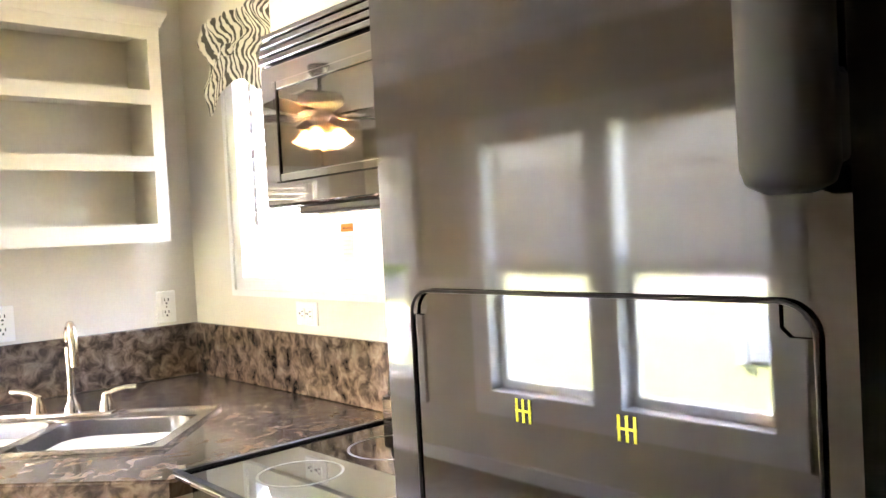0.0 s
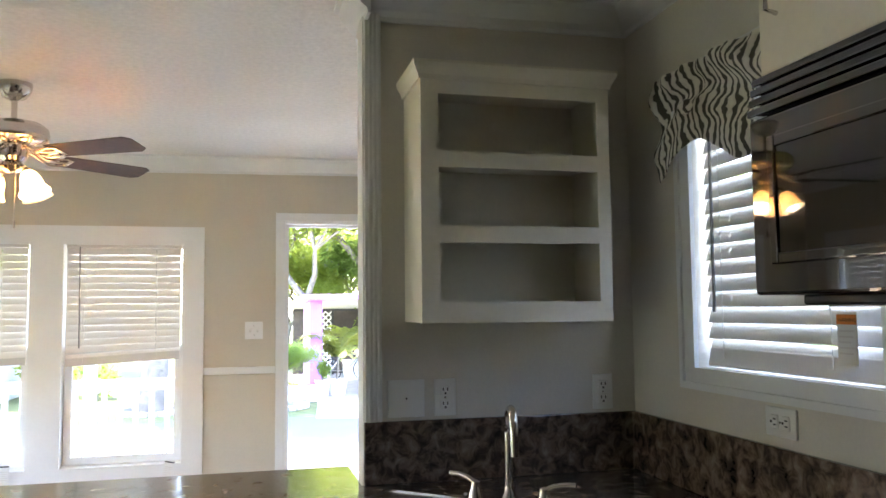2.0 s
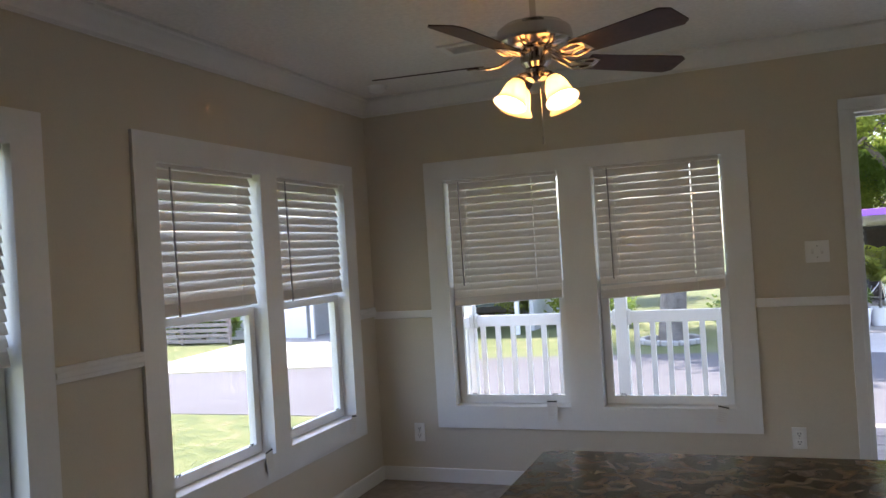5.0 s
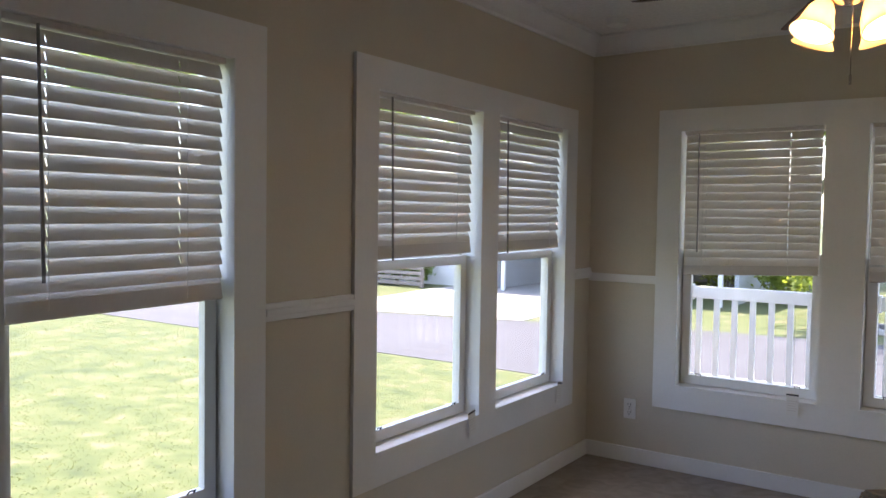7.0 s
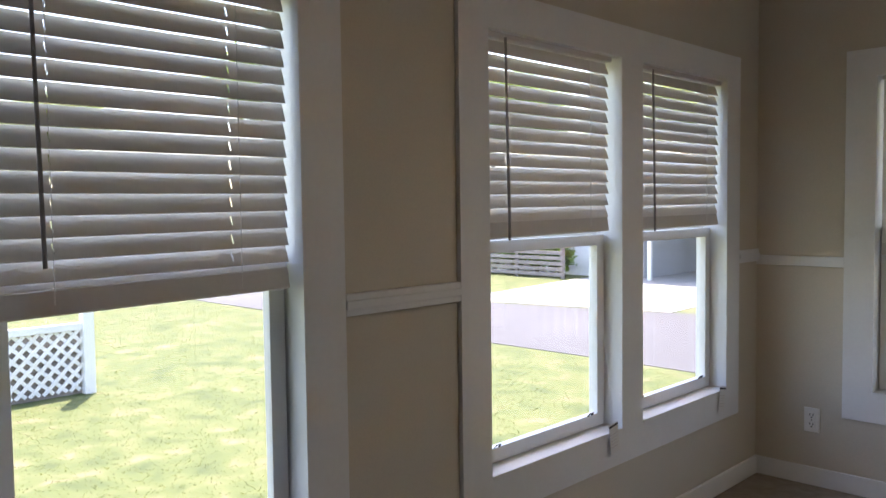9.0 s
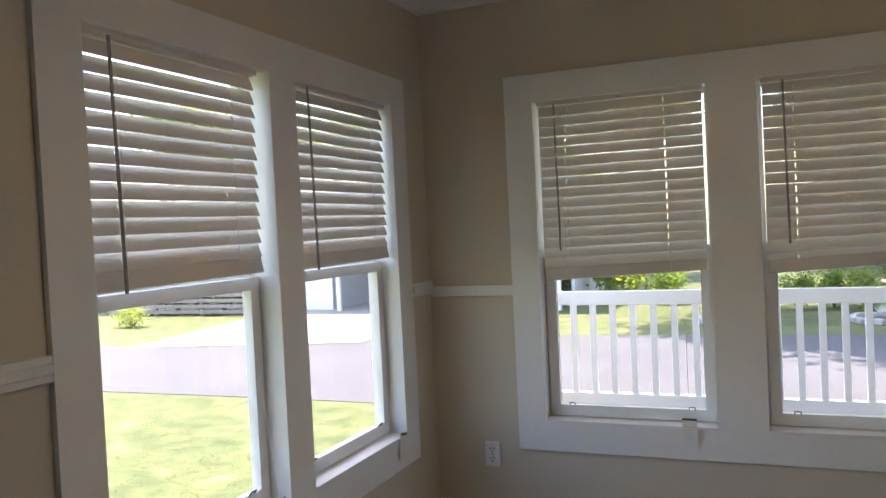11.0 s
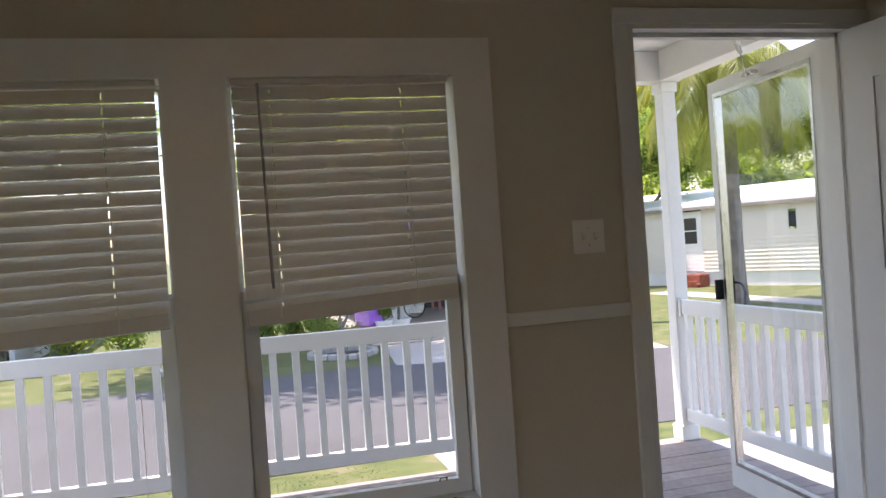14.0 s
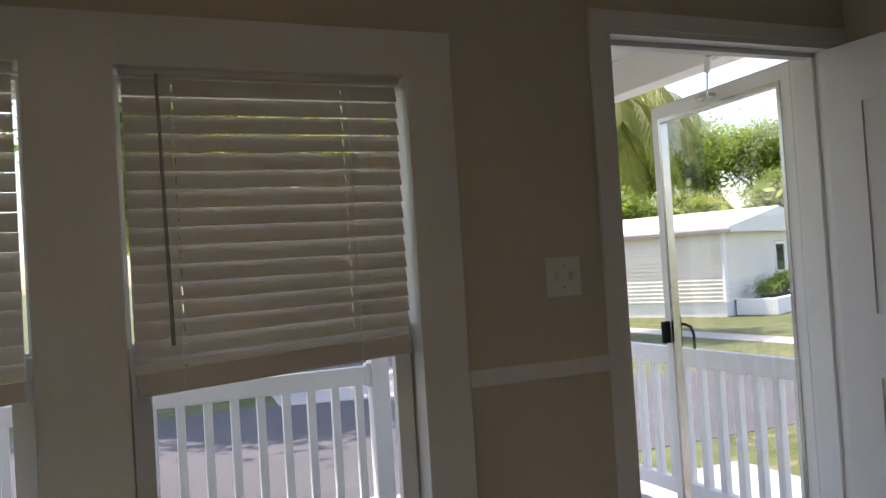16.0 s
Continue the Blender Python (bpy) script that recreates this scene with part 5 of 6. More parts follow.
def palm(x, y, height, label):
    rnd = random.Random(7)
    t = thing("palm_tree", label, "palm tree", "street palms", at=pose(x, y, GROUND))
    bm = B()
    n = 14
    prof = [(0.17 + 0.03 * math.cos(i * 1.9) * 0.3 + 0.06 * max(0, 1 - i / 3), height * i / n) for i in range(n + 1)]
    lathe(bm, prof, 14)
    part("trunk", bm, M_bark, t, smooth=50)
    part("crown_shaft", lathe(B(), [(0.15, height), (0.14, height + 0.5), (0.08, height + 0.85)], 14), M_frond, t, smooth=50)
    for i in range(34):
        an = radians(i * 137.5)
        up = 1.1 - 1.55 * (i / 34)
        bm = B()
        pts = []
        p = Vector((0, 0, height + 0.7))
        d = Vector((math.cos(an), math.sin(an), up)).normalized()
        for j in range(15):
            pts.append(p.copy())
            p += d * 0.205
            d = (d + Vector((0, 0, -0.14 - 0.006 * j))).normalized()
        for j in range(len(pts) - 1):
            cyl(bm, pts[j], pts[j + 1], 0.022 * (1 - j / 16), 0.022 * (1 - (j + 1) / 16), 5, False)
            dr = (pts[j + 1] - pts[j]).normalized()
            sd_ = dr.cross(Vector((0, 0, 1))).normalized()
            for q in range(7):
                for s in (-1, 1):
                    c = pts[j].lerp(pts[j + 1], (q + rnd.random()) / 7)
                    ln = 1.1 * math.sin(math.pi * min(1, (j + 1.5) / 16)) ** 0.6 * rnd.uniform(0.8, 1.1)
                    tip = c + sd_ * s * ln * 0.42 + dr * ln * 0.40 - Vector((0, 0, ln * rnd.uniform(0.25, 0.85)))
                    mid = (c + tip) / 2 + Vector((0, 0, 0.06))
                    wv = dr * 0.011
                    vs = [bm.verts.new(o) for o in (c - wv, c + wv, mid + wv, tip, mid - wv)]
                    bm.faces.new(vs)
        part("frond", bm, M_frond, t)
    return t


palm(10.78, 20.26, 4.95, "queen palm with arching drooping fronds on the lawn")


# ---- mobile home across the street ----
def siding(parent, material, at, u0, u1, z0, z1, holes, step=0.2):
    """Lapped boards, each a part of its own, proud at its lower edge."""
    z = z0
    while z < z1 - 0.01:
        top = min(z + step, z1)
        spans = [(u0, u1)]
        for h0, h1, g0, g1 in holes:
            if top > g0 and z < g1:
                spans = [s for a, b in spans for s in ((a, min(b, h0)), (max(a, h1), b)) if s[1] - s[0] > 0.01]
        for a, b in spans:
            bm = B()
            vs = [bm.verts.new(p) for p in ((a, -0.030, z), (b, -0.030, z), (b, -0.006, top), (a, -0.006, top), (a, 0.03, z), (b, 0.03, z), (b, 0.03, top), (a, 0.03, top))]
            for q in ((0, 1, 2, 3), (4, 7, 6, 5), (0, 4, 5, 1), (3, 2, 6, 7), (0, 3, 7, 4), (1, 5, 6, 2)):
                bm.faces.new([vs[i] for i in q])
            part("siding_board", bm, material, parent).matrix_basis = at
        z = top


HOME = pose(16.3, 22.55, GROUND, 0, 0, 0)
heading = math.degrees(math.atan2(-6.55, 3.23))
home = thing("mobile_home", "cream sided single-wide mobile home with white metal roof", "mobile home", at=HOME)
SIDE = pose(0, 0, 0, 0, 0, heading) @ pose(-16, 0, 0)
END = pose(0, 0, 0, 0, 0, heading + 90)
HS = 2.56
siding(home, M_siding, SIDE, 0, 16, 0.47, HS, [(10.25, 11.1, 0.55, 2.50), (14.06, 14.30, 1.79, 2.28)], 0.125)
siding(home, M_siding, END, 0, 9, 0.47, HS, [(4.6, 5.7, 1.1, 2.2)], 0.125)
part("skirting", bx(B(), 0, 16, 0.02, 0.06, 0, 0.48), M_white_ext, home).matrix_basis = SIDE
part("skirting", bx(B(), 0, 9, 0.02, 0.06, 0, 0.48), M_white_ext, home).matrix_basis = END
part("corner_trim", bx(B(), -0.06, 0.06, -0.06, 0.06, 0.44, HS), M_white_ext, home)
bm = B()
o = [bm.verts.new(p) for p in ((-0.3, -0.14, HS), (16.3, -0.14, HS), (16.3, 9.2, HS), (-0.3, 9.2, HS), (-0.3, -0.14, HS + 0.16), (16.3, -0.14, HS + 0.16), (16.3, 9.2, HS + 0.16), (-0.3, 9.2, HS + 0.16), (-0.3, 4.5, HS + 0.85), (16.3, 4.5, HS + 0.85))]
for q in ((0, 3, 2, 1), (0, 1, 5, 4), (2, 3, 7, 6), (4, 5, 9, 8), (6, 7, 8, 9), (1, 2, 6, 9, 5), (0, 4, 8, 7, 3)):
    bm.faces.new([o[i] for i in q])
rf = part("roof", bm, M_roofw, home)
rf.matrix_basis = SIDE
part("gutter", bx(B(), -0.3, 16.3, -0.20, -0.142, HS - 0.02, HS + 0.08), M_tan, rf, "brown gutter strip")
dr = part("door", bx(B(), 10.26, 11.09, -0.01, 0.03, 0.48, 2.49, 0.01), M_white_ext, home)
dr.matrix_basis = SIDE
for z0, z1 in ((1.42, 1.83), (1.87, 2.28)):
    part("door_window", bx(B(), 10.44, 10.90, -0.016, -0.011, z0, z1), M_darkglass, dr)
wn_ = part("window", bx(B(), 14.07, 14.29, -0.02, 0.02, 1.80, 2.27), M_darkglass, home)
wn_.matrix_basis = SIDE
bm = B()
wall_with(bm, 4.6, 5.7, 1.1, 2.2, [(4.7, 5.6, 1.2, 2.1)], lambda b, a, c, s0, s1: bx(b, a, c, -0.04, 0.03, s0, s1))
we = part("window", bm, M_white_ext, home)
we.matrix_basis = END
part("pane", bx(B(), 4.69, 5.61, -0.01, 0.01, 1.19, 2.11), M_darkglass, we)
st = thing("brick_steps", "red brick steps at the mobile home door", "steps", at=HOME @ SIDE)
brick_me = mesh_of("brick", bx(B(), -0.10, 0.10, -0.05, 0.05, -0.033, 0.033, 0.004), M_brick)
part("core", bx(B(), 10.25, 11.3, -0.68, -0.08, 0.0, 0.40), M_brick, st)
for r in range(6):
    deep = -0.75 if r < 3 else -0.45
    for i in range(5):
        share("brick", brick_me, st, pose(10.32 + 0.21 * i + 0.1 * (r % 2), deep, 0.035 + 0.07 * r))
pl = thing("brick_planter", "white painted planter bed with shrubs beside the home", "planter", at=HOME @ END)
part("planter_wall", bx(B(), 0.6, 6.5, -1.3, -1.1, 0, 0.5, 0.02), M_white_ext, pl)
part("planter_wall", bx(B(), 0.6, 0.8, -1.1, -0.05, 0, 0.5, 0.02), M_white_ext, pl)
part("soil", bx(B(), 0.8, 6.5, -1.1, -0.05, 0, 0.42), M_soil, pl)


def shrub(x, y, z, r, h, label, material, seed, name="shrub", cat="shrub"):
    rnd = random.Random(seed)
    t = thing(name, label, cat, at=pose(x, y, z))
    tb = B()
    v, f = [], []
    for i in range(9):
        an, out = rnd.uniform(0, 6.28), rnd.uniform(0.2, 0.8)
        tip = Vector((math.cos(an) * r * out, math.sin(an) * r * out, h * rnd.uniform(0.5, 0.95)))
        cyl(tb, (0, 0, 0), tip, 0.02 * h + 0.004, 0.004, 5, False)
        for j in range(110):
            p = tip * rnd.uniform(0.55, 1.05) + Vector((rnd.gauss(0, 1), rnd.gauss(0, 1), rnd.gauss(0, 1))) * r * 0.22
            s = rnd.uniform(0.05, 0.10) * max(0.5, h)
            e = Euler((rnd.uniform(-1, 1), rnd.uniform(-1, 1), rnd.uniform(0, 6.28))).to_matrix()
            k = len(v)
            for a, b in ((-1, 0), (0, -0.4), (1, 0), (0, 0.4)):
                v.append(tuple(p + e @ Vector((a * s, b * s, 0))))
            f.append((k, k + 1, k + 2, k + 3))
    part("stems", tb, M_bark, t)
    me = bpy.data.meshes.new("foliage")
    me.from_pydata(v, [], f)
    me.materials.append(material)
    share("foliage", me, t, Matrix())
    return t


for i, u in enumerate((1.6, 2.9, 3.6, 4.3)):
    p = (HOME @ END) @ Vector((u, -0.6, 0.42))
    shrub(p.x, p.y, p.z, 0.5 if i == 0 else 0.35, 0.55 if i == 0 else 0.8, "low green shrub in the white planter", M_leaf, 40 + i)

# ---- purple carport across the street ----
CX, CY = 1.72, 20.3
cpt = thing("carport", "purple painted carport with white lattice back wall", "carport", at=pose(CX, CY, GROUND))
siding(cpt, M_purple, Matrix(), 0, 0.30, 0.0, 2.42, [])
part("end_panel", bx(B(), 0.0, 0.08, 0.05, 2.2, 0.0, 2.42), M_purple, cpt)
part("fascia", bx(B(), -0.2, 4.9, -0.35, -0.27, 2.40, 2.54, 0.01), M_purple, cpt)
part("roof", bx(B(), -0.2, 4.9, 0.0, 7.7, 0.0, 0.12), M_roofw, cpt).matrix_basis = pose(0, -0.27, 2.405, -1.5)
part("post", bx(B(), 4.70, 4.80, -0.2, -0.1, 0, 2.38, 0.005), M_white_ext, cpt)
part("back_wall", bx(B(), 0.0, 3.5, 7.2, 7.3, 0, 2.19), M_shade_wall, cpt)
part("back_beam", bx(B(), 0.0, 4.8, 6.72, 6.80, 2.12, 2.20, 0.006), M_blackwire, cpt, "dark beam above the lattice")


def lattice(u0, u1, z0, z1, step=0.16, w=0.035):
    """Crossed diagonal strips within a rectangle."""
    bm = B()
    h = z1 - z0
    for sgn in (1, -1):
        k = u0 - h
        while k < u1 + h:
            a, b = (Vector((k, 0, z0)), Vector((k + h, 0, z1))) if sgn > 0 else (Vector((k + h, 0, z0)), Vector((k, 0, z1)))
            d = b - a
            t0, t1 = 0.0, 1.0
            for lim, s in ((u0, 1), (u1, -1)):
                if abs(d.x) > 1e-6:
                    q = (lim - a.x) / d.x
                    if d.x * s > 0:
                        t0 = max(t0, q)
                    else:
                        t1 = min(t1, q)
            if t1 - t0 > 0.02:
                p, q2 = a + d * t0, a + d * t1
                n = Vector((-d.z, 0, d.x)).normalized() * w / 2
                y = 0.0 if sgn > 0 else 0.012
                vs = [bm.verts.new(o + Vector((0, y + e, 0))) for e in (0, 0.01) for o in (p + n, p - n, q2 - n, q2 + n)]
                for fc_ in ((0, 1, 2, 3), (7, 6, 5, 4), (0, 4, 5, 1), (1, 5, 6, 2), (2, 6, 7, 3), (3, 7, 4, 0)):
                    bm.faces.new([vs[i] for i in fc_])
            k += step
    return bm


part("lattice", lattice(0.85, 1.25, 0.3, 2.12, 0.20, 0.045), M_white_ext, cpt).matrix_basis = pose(0, 6.75, 0)
part("lattice", lattice(2.27, 3.32, 0.3, 2.12, 0.20, 0.045), M_white_ext, cpt).matrix_basis = pose(0, 6.75, 0)
for x in (1.27, 2.25, 3.40, 4.35):
    part("post", bx(B(), x - 0.035, x + 0.035, 6.70, 6.78, 0.04, 2.12, 0.005), M_blackwire, cpt, "dark back post")
part("slab", bx(B(), -0.1, 4.8, -0.9, 7.2, 0.016, 0.04), M_tan, cpt)


def arching_plant(x, y, z, h, count, label, material, seed):
    """A clump of arching leaf stalks with narrow leaflets."""
    rnd = random.Random(seed)
    t = thing("potted_plant", label, "plant", at=pose(x, y, z))
    part("stem", cyl(B(), (0, 0, 0), (0.03, 0, h * 0.45), 0.035, 0.022, 8), M_bark, t)
    for i in range(count):
        bm = B()
        an = i * 2.4
        p = Vector((0.03, 0, h * 0.43))
        d = Vector((math.cos(an), math.sin(an), rnd.uniform(0.5, 2.2))).normalized()
        for j in range(9):
            q = p + d * h * 0.085
            cyl(bm, p, q, 0.007, 0.005, 4, False)
            side = d.cross(Vector((0, 0, 1))).normalized()
            for k in range(4):
                c = p.lerp(q, k / 4)
                for sgn in (-1, 1):
                    tip = c + (side * sgn * 0.11 + d * 0.07 - Vector((0, 0, rnd.uniform(0.02, 0.09)))) * h * 1.3
                    w = d * 0.011 * h
                    bm.faces.new([bm.verts.new(v) for v in (c - w, c + w, (c + tip) / 2 + w, tip, (c + tip) / 2 - w)])
            p = q
            d = (d + Vector((0, 0, -0.17))).normalized()
        part("frond", bm, material, t)
    return t


def pot(x, y, r, h, label, plant, seed):
    t = thing("plant_pot", label, "plant pot", at=pose(x, y, GROUND + 0.03))
    part("vessel", lathe(B(), [(0.001, 0.0), (r * 0.7, 0.0), (r, h), (r * 1.06, h), (r * 1.06, h - 0.04), (r * 0.92, h - 0.04), (0.001, h - 0.05)], 20), M_white_ext, t, smooth=50)
    if seed in (61, 64):
        arching_plant(x, y, GROUND + h - 0.03, plant, 13, "arching pale green potted palm", M_frond if seed == 61 else M_leaf_y, seed)
    else:
        shrub(x, y, GROUND + h - 0.01, plant * 0.4, plant, "green leafy potted plant", M_leaf, seed, "potted_plant", "plant")


pot(2.42, 20.6, 0.26, 0.40, "white tapered plant pot beside the carport", 1.5, 61)
pot(2.02, 20.25, 0.19, 0.42, "white tapered plant pot beside the carport", 0.5, 62)
pot(4.05, 26.2, 0.3, 0.5, "white tapered plant pot in the carport", 1.4, 63)
pot(3.35, 25.0, 0.3, 0.6, "white tapered plant pot in the carport", 1.3, 64)
bb = thing("planter_box", "white planter box with low green plants", "planter box", at=pose(1.55, 20.3, GROUND))
part("box", bx(B(), -0.75, 0.55, -0.2, 0.2, 0, 0.34, 0.01), M_white_ext, bb)
part("soil", bx(B(), -0.72, 0.52, -0.17, 0.17, 0.34, 0.346), M_soil, bb)


def bicycle(x, y, turn):
    t = thing("bicycle", "parked bicycle with thin tyres in the carport", "bicycle", "parked bicycles", at=pose(x, y, GROUND + 0.042, 0, 0, turn))
    for u in (-0.52, 0.52):
        w = part("wheel", lathe(B(), [(0.31, -0.015), (0.335, -0.012), (0.335, 0.012), (0.31, 0.015), (0.31, -0.015)], 28, pose(u, 0, 0.335, 90)), M_dark, t)
        bm = B()
        for i in range(10):
            a = i * math.pi / 5
            cyl(bm, (u, 0, 0.335), (u + 0.31 * math.cos(a), 0, 0.335 + 0.31 * math.sin(a)), 0.004, seg=4)
        part("spokes", bm, M_steel, w)
    bm = B()
    for a, b in (((-0.52, 0, 0.335), (-0.1, 0, 0.30)), ((-0.1, 0, 0.30), (-0.22, 0, 0.82)), ((-0.2, 0, 0.74), (0.36, 0, 0.80)), ((-0.1, 0, 0.30), (0.38, 0, 0.72)), ((-0.52, 0, 0.335), (-0.2, 0, 0.74)), ((0.34, 0, 0.9), (0.52, 0, 0.335))):
        cyl(bm, a, b, 0.018, seg=8)
    part("frame", bm, M_steel, t)
    part("saddle", bx(B(), -0.34, -0.1, -0.07, 0.07, 0.82, 0.88, 0.02), M_dark, t)
    part("handlebar", tube(B(), [(0.28, -0.27, 0.98), (0.36, -0.2, 0.96), (0.34, 0, 0.95), (0.36, 0.2, 0.96), (0.28, 0.27, 0.98)], 0.013, 8), M_steel, t)


bicycle(3.15, 24.4, 15)
bicycle(5.1, 24.7, 60)
chd = thing("garden_chair", "pink painted slatted wooden garden chair", "garden chair", at=pose(4.5, 26.6, GROUND + 0.042, 0, 0, 8))
for x in (-0.28, 0.28):
    for y in (-0.25, 0.3):
        part("leg", bx(B(), x - 0.03, x + 0.03, y - 0.03, y + 0.03, 0, 0.56 if y < 0 else 0.4, 0.004), M_terracotta, chd)
    part("armrest", bx(B(), x - 0.06, x + 0.06, -0.32, 0.4, 0.56, 0.585, 0.004), M_terracotta, chd)
for i in range(5):
    part("seat_slat", bx(B(), -0.27, 0.27, -0.26 + 0.11 * i, -0.16 + 0.11 * i, 0.36 - 0.015 * i, 0.385 - 0.015 * i, 0.003), M_terracotta, chd)
    part("back_slat", bx(B(), -0.27 + 0.11 * i, -0.17 + 0.11 * i, -0.012, 0.012, 0.0, 0.75 + 0.05 * (2 - abs(i - 2)), 0.004), M_terracotta, chd).matrix_basis = pose(0, 0.32, 0.30, -22)

# ---- house and carport beyond the side windows ----
hs = thing("neighbour_house", "pale house with open grey carport across the street", "house", at=pose(-20.5, 21.0, GROUND))
siding(hs, M_white_ext, Matrix(), 0, 8.5, 0.0, 2.9, [(2.0, 3.4, 1.1, 2.2), (5.6, 7.0, 1.1, 2.2)], 0.24)
for u in (2.0, 5.6):
    part("window", bx(B(), u, u + 1.4, 0.0, 0.03, 1.1, 2.2), M_darkglass, hs)
part("side_wall", bx(B(), 8.4, 8.5, 0.03, 8, 0, 2.9), M_greywall, hs)
part("carport_back", bx(B(), 8.5, 15.0, 6.9, 7.0, 0, 2.9), M_greywall, hs)
part("carport_side", bx(B(), 14.9, 15.0, 0.5, 6.9, 0, 2.9), M_greywall, hs)
part("roof", bx(B(), -0.4, 15.4, -0.6, 8.3, 2.9, 3.12, 0.02), M_roofw, hs)
part("fascia", bx(B(), -0.42, 15.42, -0.66, -0.60, 2.80, 3.14, 0.01), M_white_ext, hs)
for u in (8.9, 14.8):
    part("post", bx(B(), u - 0.05, u + 0.05, -0.4, -0.3, 0, 2.9, 0.005), M_white_ext, hs)
pb = thing("slatted_planter", "long grey slatted timber planter beside the driveway", "planter", at=pose(-18.6, 19.7, GROUND))
for i in range(5):
    part("slat", bx(B(), 0, 4.9, -0.02, 0.02, 0.06 + 0.15 * i, 0.16 + 0.15 * i, 0.004), M_deck, pb)
for u in (0.05, 1.65, 3.25, 4.85):
    part("post", bx(B(), u - 0.05, u + 0.05, 0.02, 0.10, 0, 0.85, 0.004), M_deck, pb)
for i in range(6):
    shrub(-18.2 + 0.8 * i, 20.25, GROUND, 0.5, 1.15, "clipped green hedge bush behind the slatted planter", M_leaf, 70 + i, "hedge_bush", "hedge")
shrub(-15.5, 17.4, GROUND, 0.55, 0.5, "low green shrub on the lawn", M_leaf_y, 81)
for i, (x, y, r, h) in enumerate(((-4.6, 22.5, 0.8, 1.2), (-3.4, 22.0, 0.7, 1.0), (-6.2, 23.5, 0.9, 1.4), (0.7, 20.2, 0.5, 0.5), (1.2, 20.4, 0.4, 0.4))):
    shrub(x, y, GROUND, r, h, "rounded green shrub on the lawn across the street", M_leaf if i % 2 else M_leaf_y, 90 + i)
stone_me = mesh_of("stone", bx(B(), -0.085, 0.085, -0.06, 0.06, 0, 0.12, 0.03), M_conc)


def tree_ring(x, y):
    t = thing("tree_ring", "ring of pale edging stones round a tree trunk", "edging stones", "tree rings", at=pose(x, y, GROUND))
    part("mulch", lathe(B(), [(0.001, 0.02), (0.56, 0.012), (0.60, -0.02)], 24), M_soil, t)
    for i in range(22):
        a = i * 2 * math.pi / 22
        share("stone", stone_me, t, pose(0.62 * math.cos(a), 0.62 * math.sin(a), -0.01 + 0.008 * math.sin(i * 5.1), 0, 0, math.degrees(a) + 90 + 6 * math.sin(i * 3.7)))


tree_ring(-1.75, 18.5)
tree_ring(0.9, 18.6)

lf = thing("lattice_fence", "white lattice porch skirting with corner post", "lattice", at=pose(-9.8, 1.45, GROUND, 0, 0, 90))
part("lattice", lattice(0, 4.0, 0.05, 0.72, 0.14, 0.04), M_white_ext, lf)
part("top_board", bx(B(), 0, 4.0, -0.02, 0.04, 0.72, 0.80, 0.004), M_white_ext, lf)
part("backing", bx(B(), 0, 4.0, 0.05, 0.07, 0.0, 0.72), M_tan, lf)
part("post", bx(B(), 3.95, 4.07, -0.06, 0.06, 0, 2.6, 0.006), M_white_ext, lf)


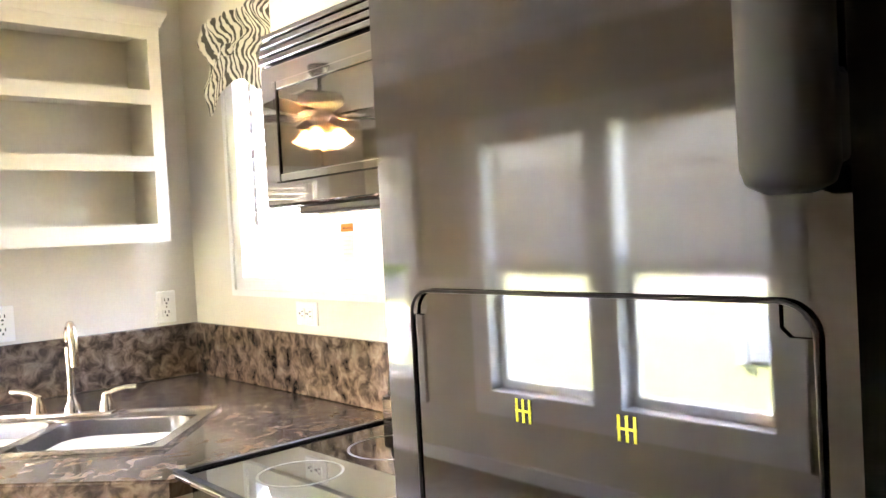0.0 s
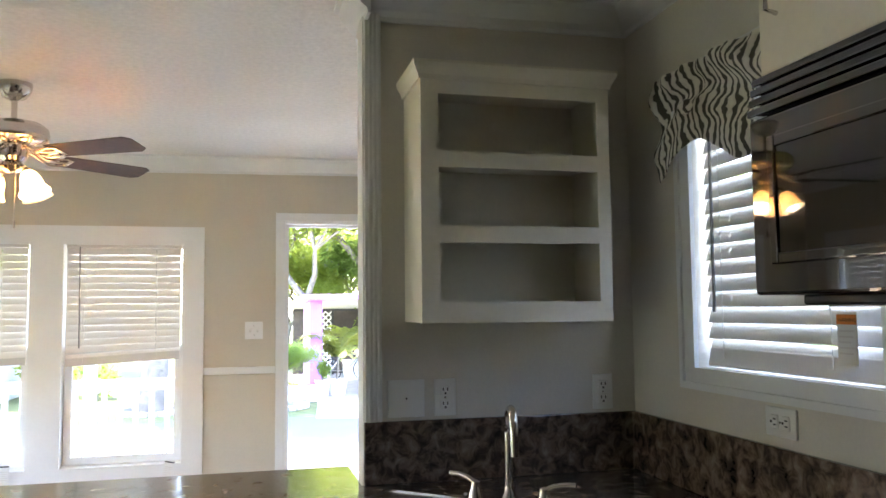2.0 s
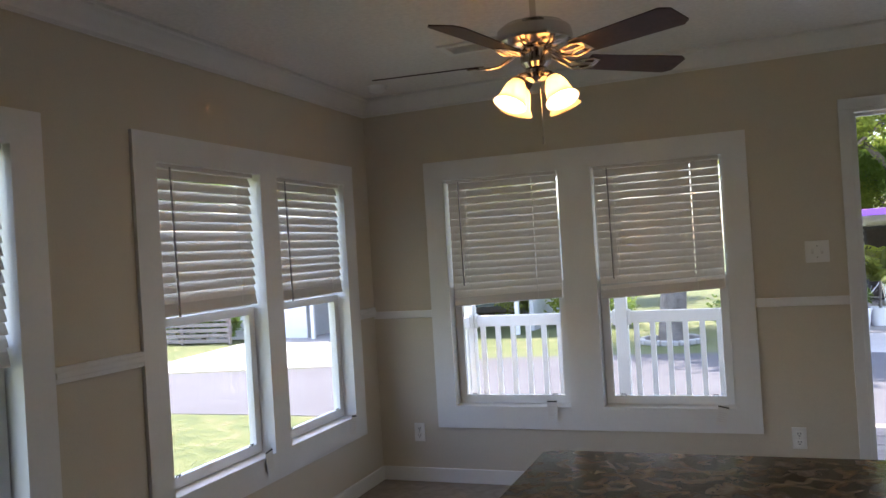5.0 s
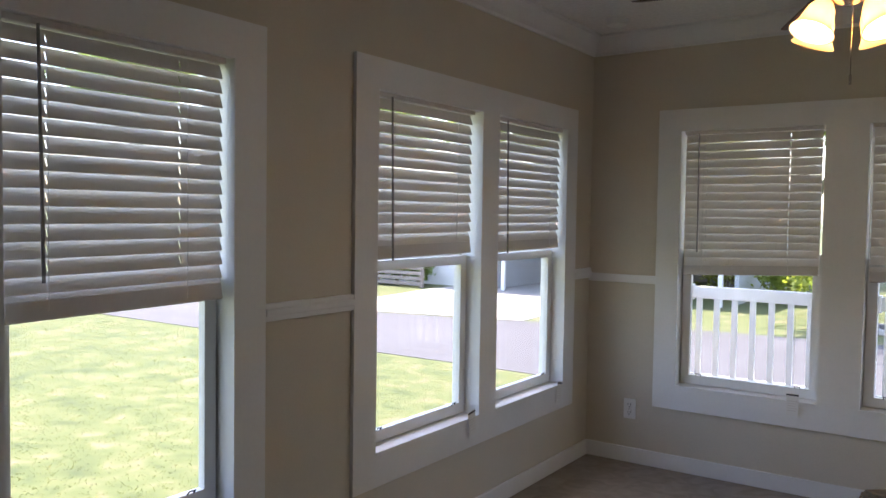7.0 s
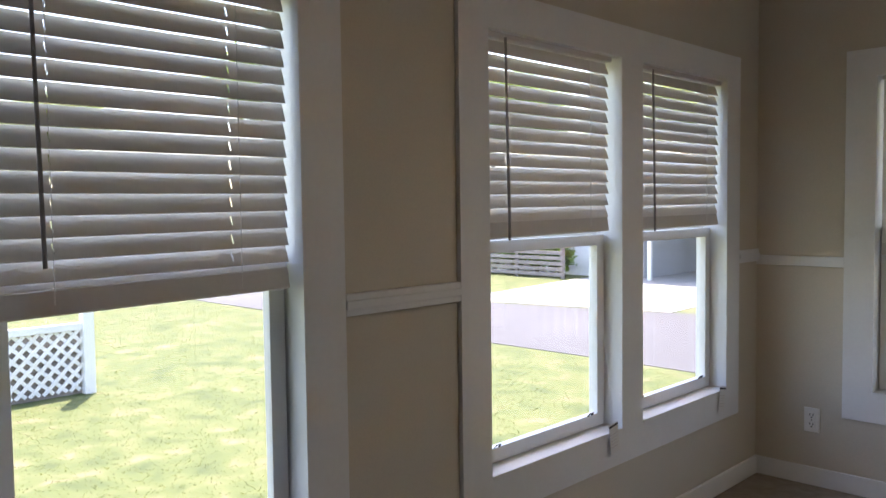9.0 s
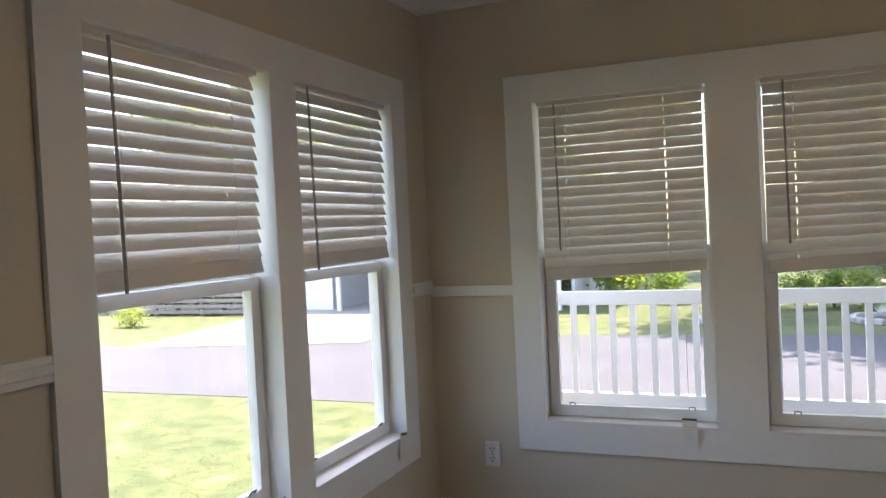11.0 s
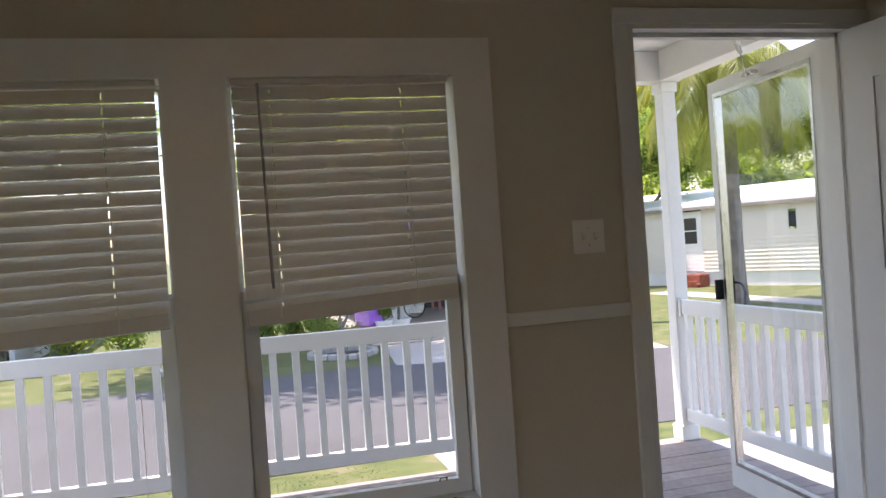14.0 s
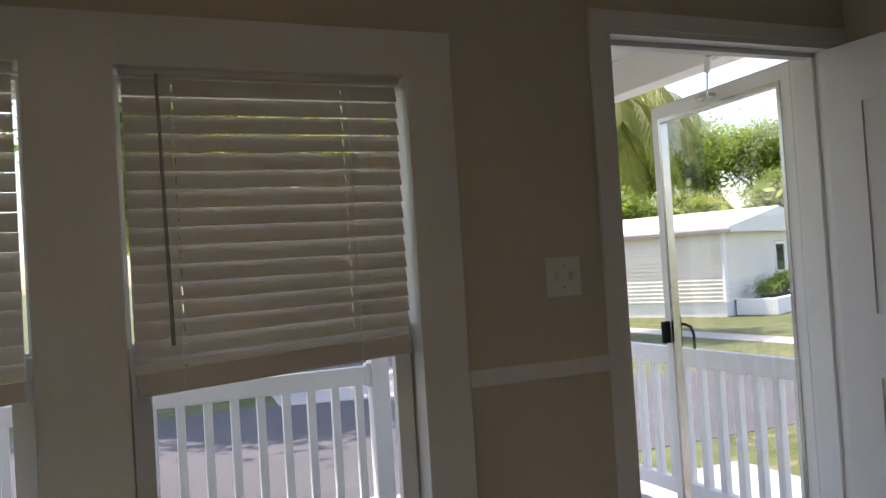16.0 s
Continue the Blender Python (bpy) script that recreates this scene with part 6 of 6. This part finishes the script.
def car(x, y, turn):
    t = thing("parked_car", "dark teal pickup parked on the far lawn", "car", at=pose(x, y, GROUND + 0.02, 0, 0, turn))
    paint = mat("dark_teal_car_paint", (0.03, 0.07, 0.085), 0.25, coat=0.8, stain=0.03)
    prof = [(-2.4, 0.42), (-2.45, 0.75), (-2.35, 0.98), (-0.6, 1.02), (-0.45, 1.08), (0.0, 1.62), (0.25, 1.68), (1.0, 1.66), (1.35, 1.08), (2.2, 0.98), (2.4, 0.8), (2.42, 0.42)]
    bm = B()
    a, b = ([bm.verts.new((px, sy, pz)) for px, pz in prof] for sy in (-0.85, 0.85))
    for v in a + b:
        if v.co.z > 1.1:
            v.co.y *= 0.82
    for i in range(len(prof)):
        bm.faces.new((a[i], a[(i + 1) % len(prof)], b[(i + 1) % len(prof)], b[i]))
    bm.faces.new(a)
    bm.faces.new(b[::-1])
    part("body", bm, paint, t)
    for s in (-1, 1):
        part("side_window", bx(B(), -0.25, 1.05, -0.01, 0.01, 1.12, 1.55, 0.004), M_darkglass, t).matrix_basis = pose(0, s * 0.79, 0, s * 9)
        for u in (-1.55, 1.55):
            w = part("wheel", lathe(B(), [(0.2, -0.1), (0.32, -0.1), (0.34, -0.07), (0.34, 0.07), (0.32, 0.1), (0.2, 0.1)], 24, pose(u, s * 0.80, 0.34, 90)), M_dark, t, smooth=40)
            part("rim", lathe(B(), [(0.001, -0.09), (0.2, -0.105), (0.2, 0.105), (0.001, 0.09)], 20, pose(u, s * 0.80, 0.34, 90)), M_steel, w)


car(-7.6, 25.5, 12)

# overhead cables on a street pole
pole = thing("utility_pole", "grey wooden utility pole with cross arm", "utility pole", at=pose(7.0, 19.4, GROUND))
part("shaft", cyl(B(), (0, 0, 0), (0, 0, 9.0), 0.19, 0.13, 14), M_bark, pole)
part("cross_arm", bx(B(), -1.0, 1.0, -0.05, 0.05, 8.2, 8.32, 0.01), M_bark, pole)
for i, z in enumerate((5.6, 5.9)):
    pts = [Vector((-40 + 16 * k, 27.4 + 0.35 * k * (k - 2), z - 0.5 * math.sin(math.pi * (k % 4) / 4) + 0.25 * i)) for k in range(6)]
    built("overhead_cable", tube(B(), pts, 0.014, 6), M_blackwire, "thin dark overhead cable above the street", "cable", group="overhead cables")

# undergrowth behind the mobile home and beside the carport
for i, (x, y, r, h) in enumerate(((19.5, 38.0, 2.2, 4.6), (23.0, 36.5, 2.4, 5.0), (27.0, 35.0, 2.4, 4.4), (30.5, 33.0, 2.2, 5.2), (34.5, 31.0, 2.4, 4.6), (38.5, 28.5, 2.4, 5.0), (15.5, 39.5, 2.4, 5.2), (12.0, 40.0, 2.2, 4.6))):
    shrub(x, y, GROUND, r, h, "tall leafy undergrowth behind the mobile home", M_leaf if i % 3 else M_leaf_y, 120 + i, "bush", "bush")
for i, (x, y) in enumerate(((-0.6, 20.6), (0.1, 20.9), (0.75, 20.9))):
    shrub(x, y, GROUND, 0.5, 0.75, "dark green bush beside the carport planter", M_leaf, 140 + i, "bush", "bush")
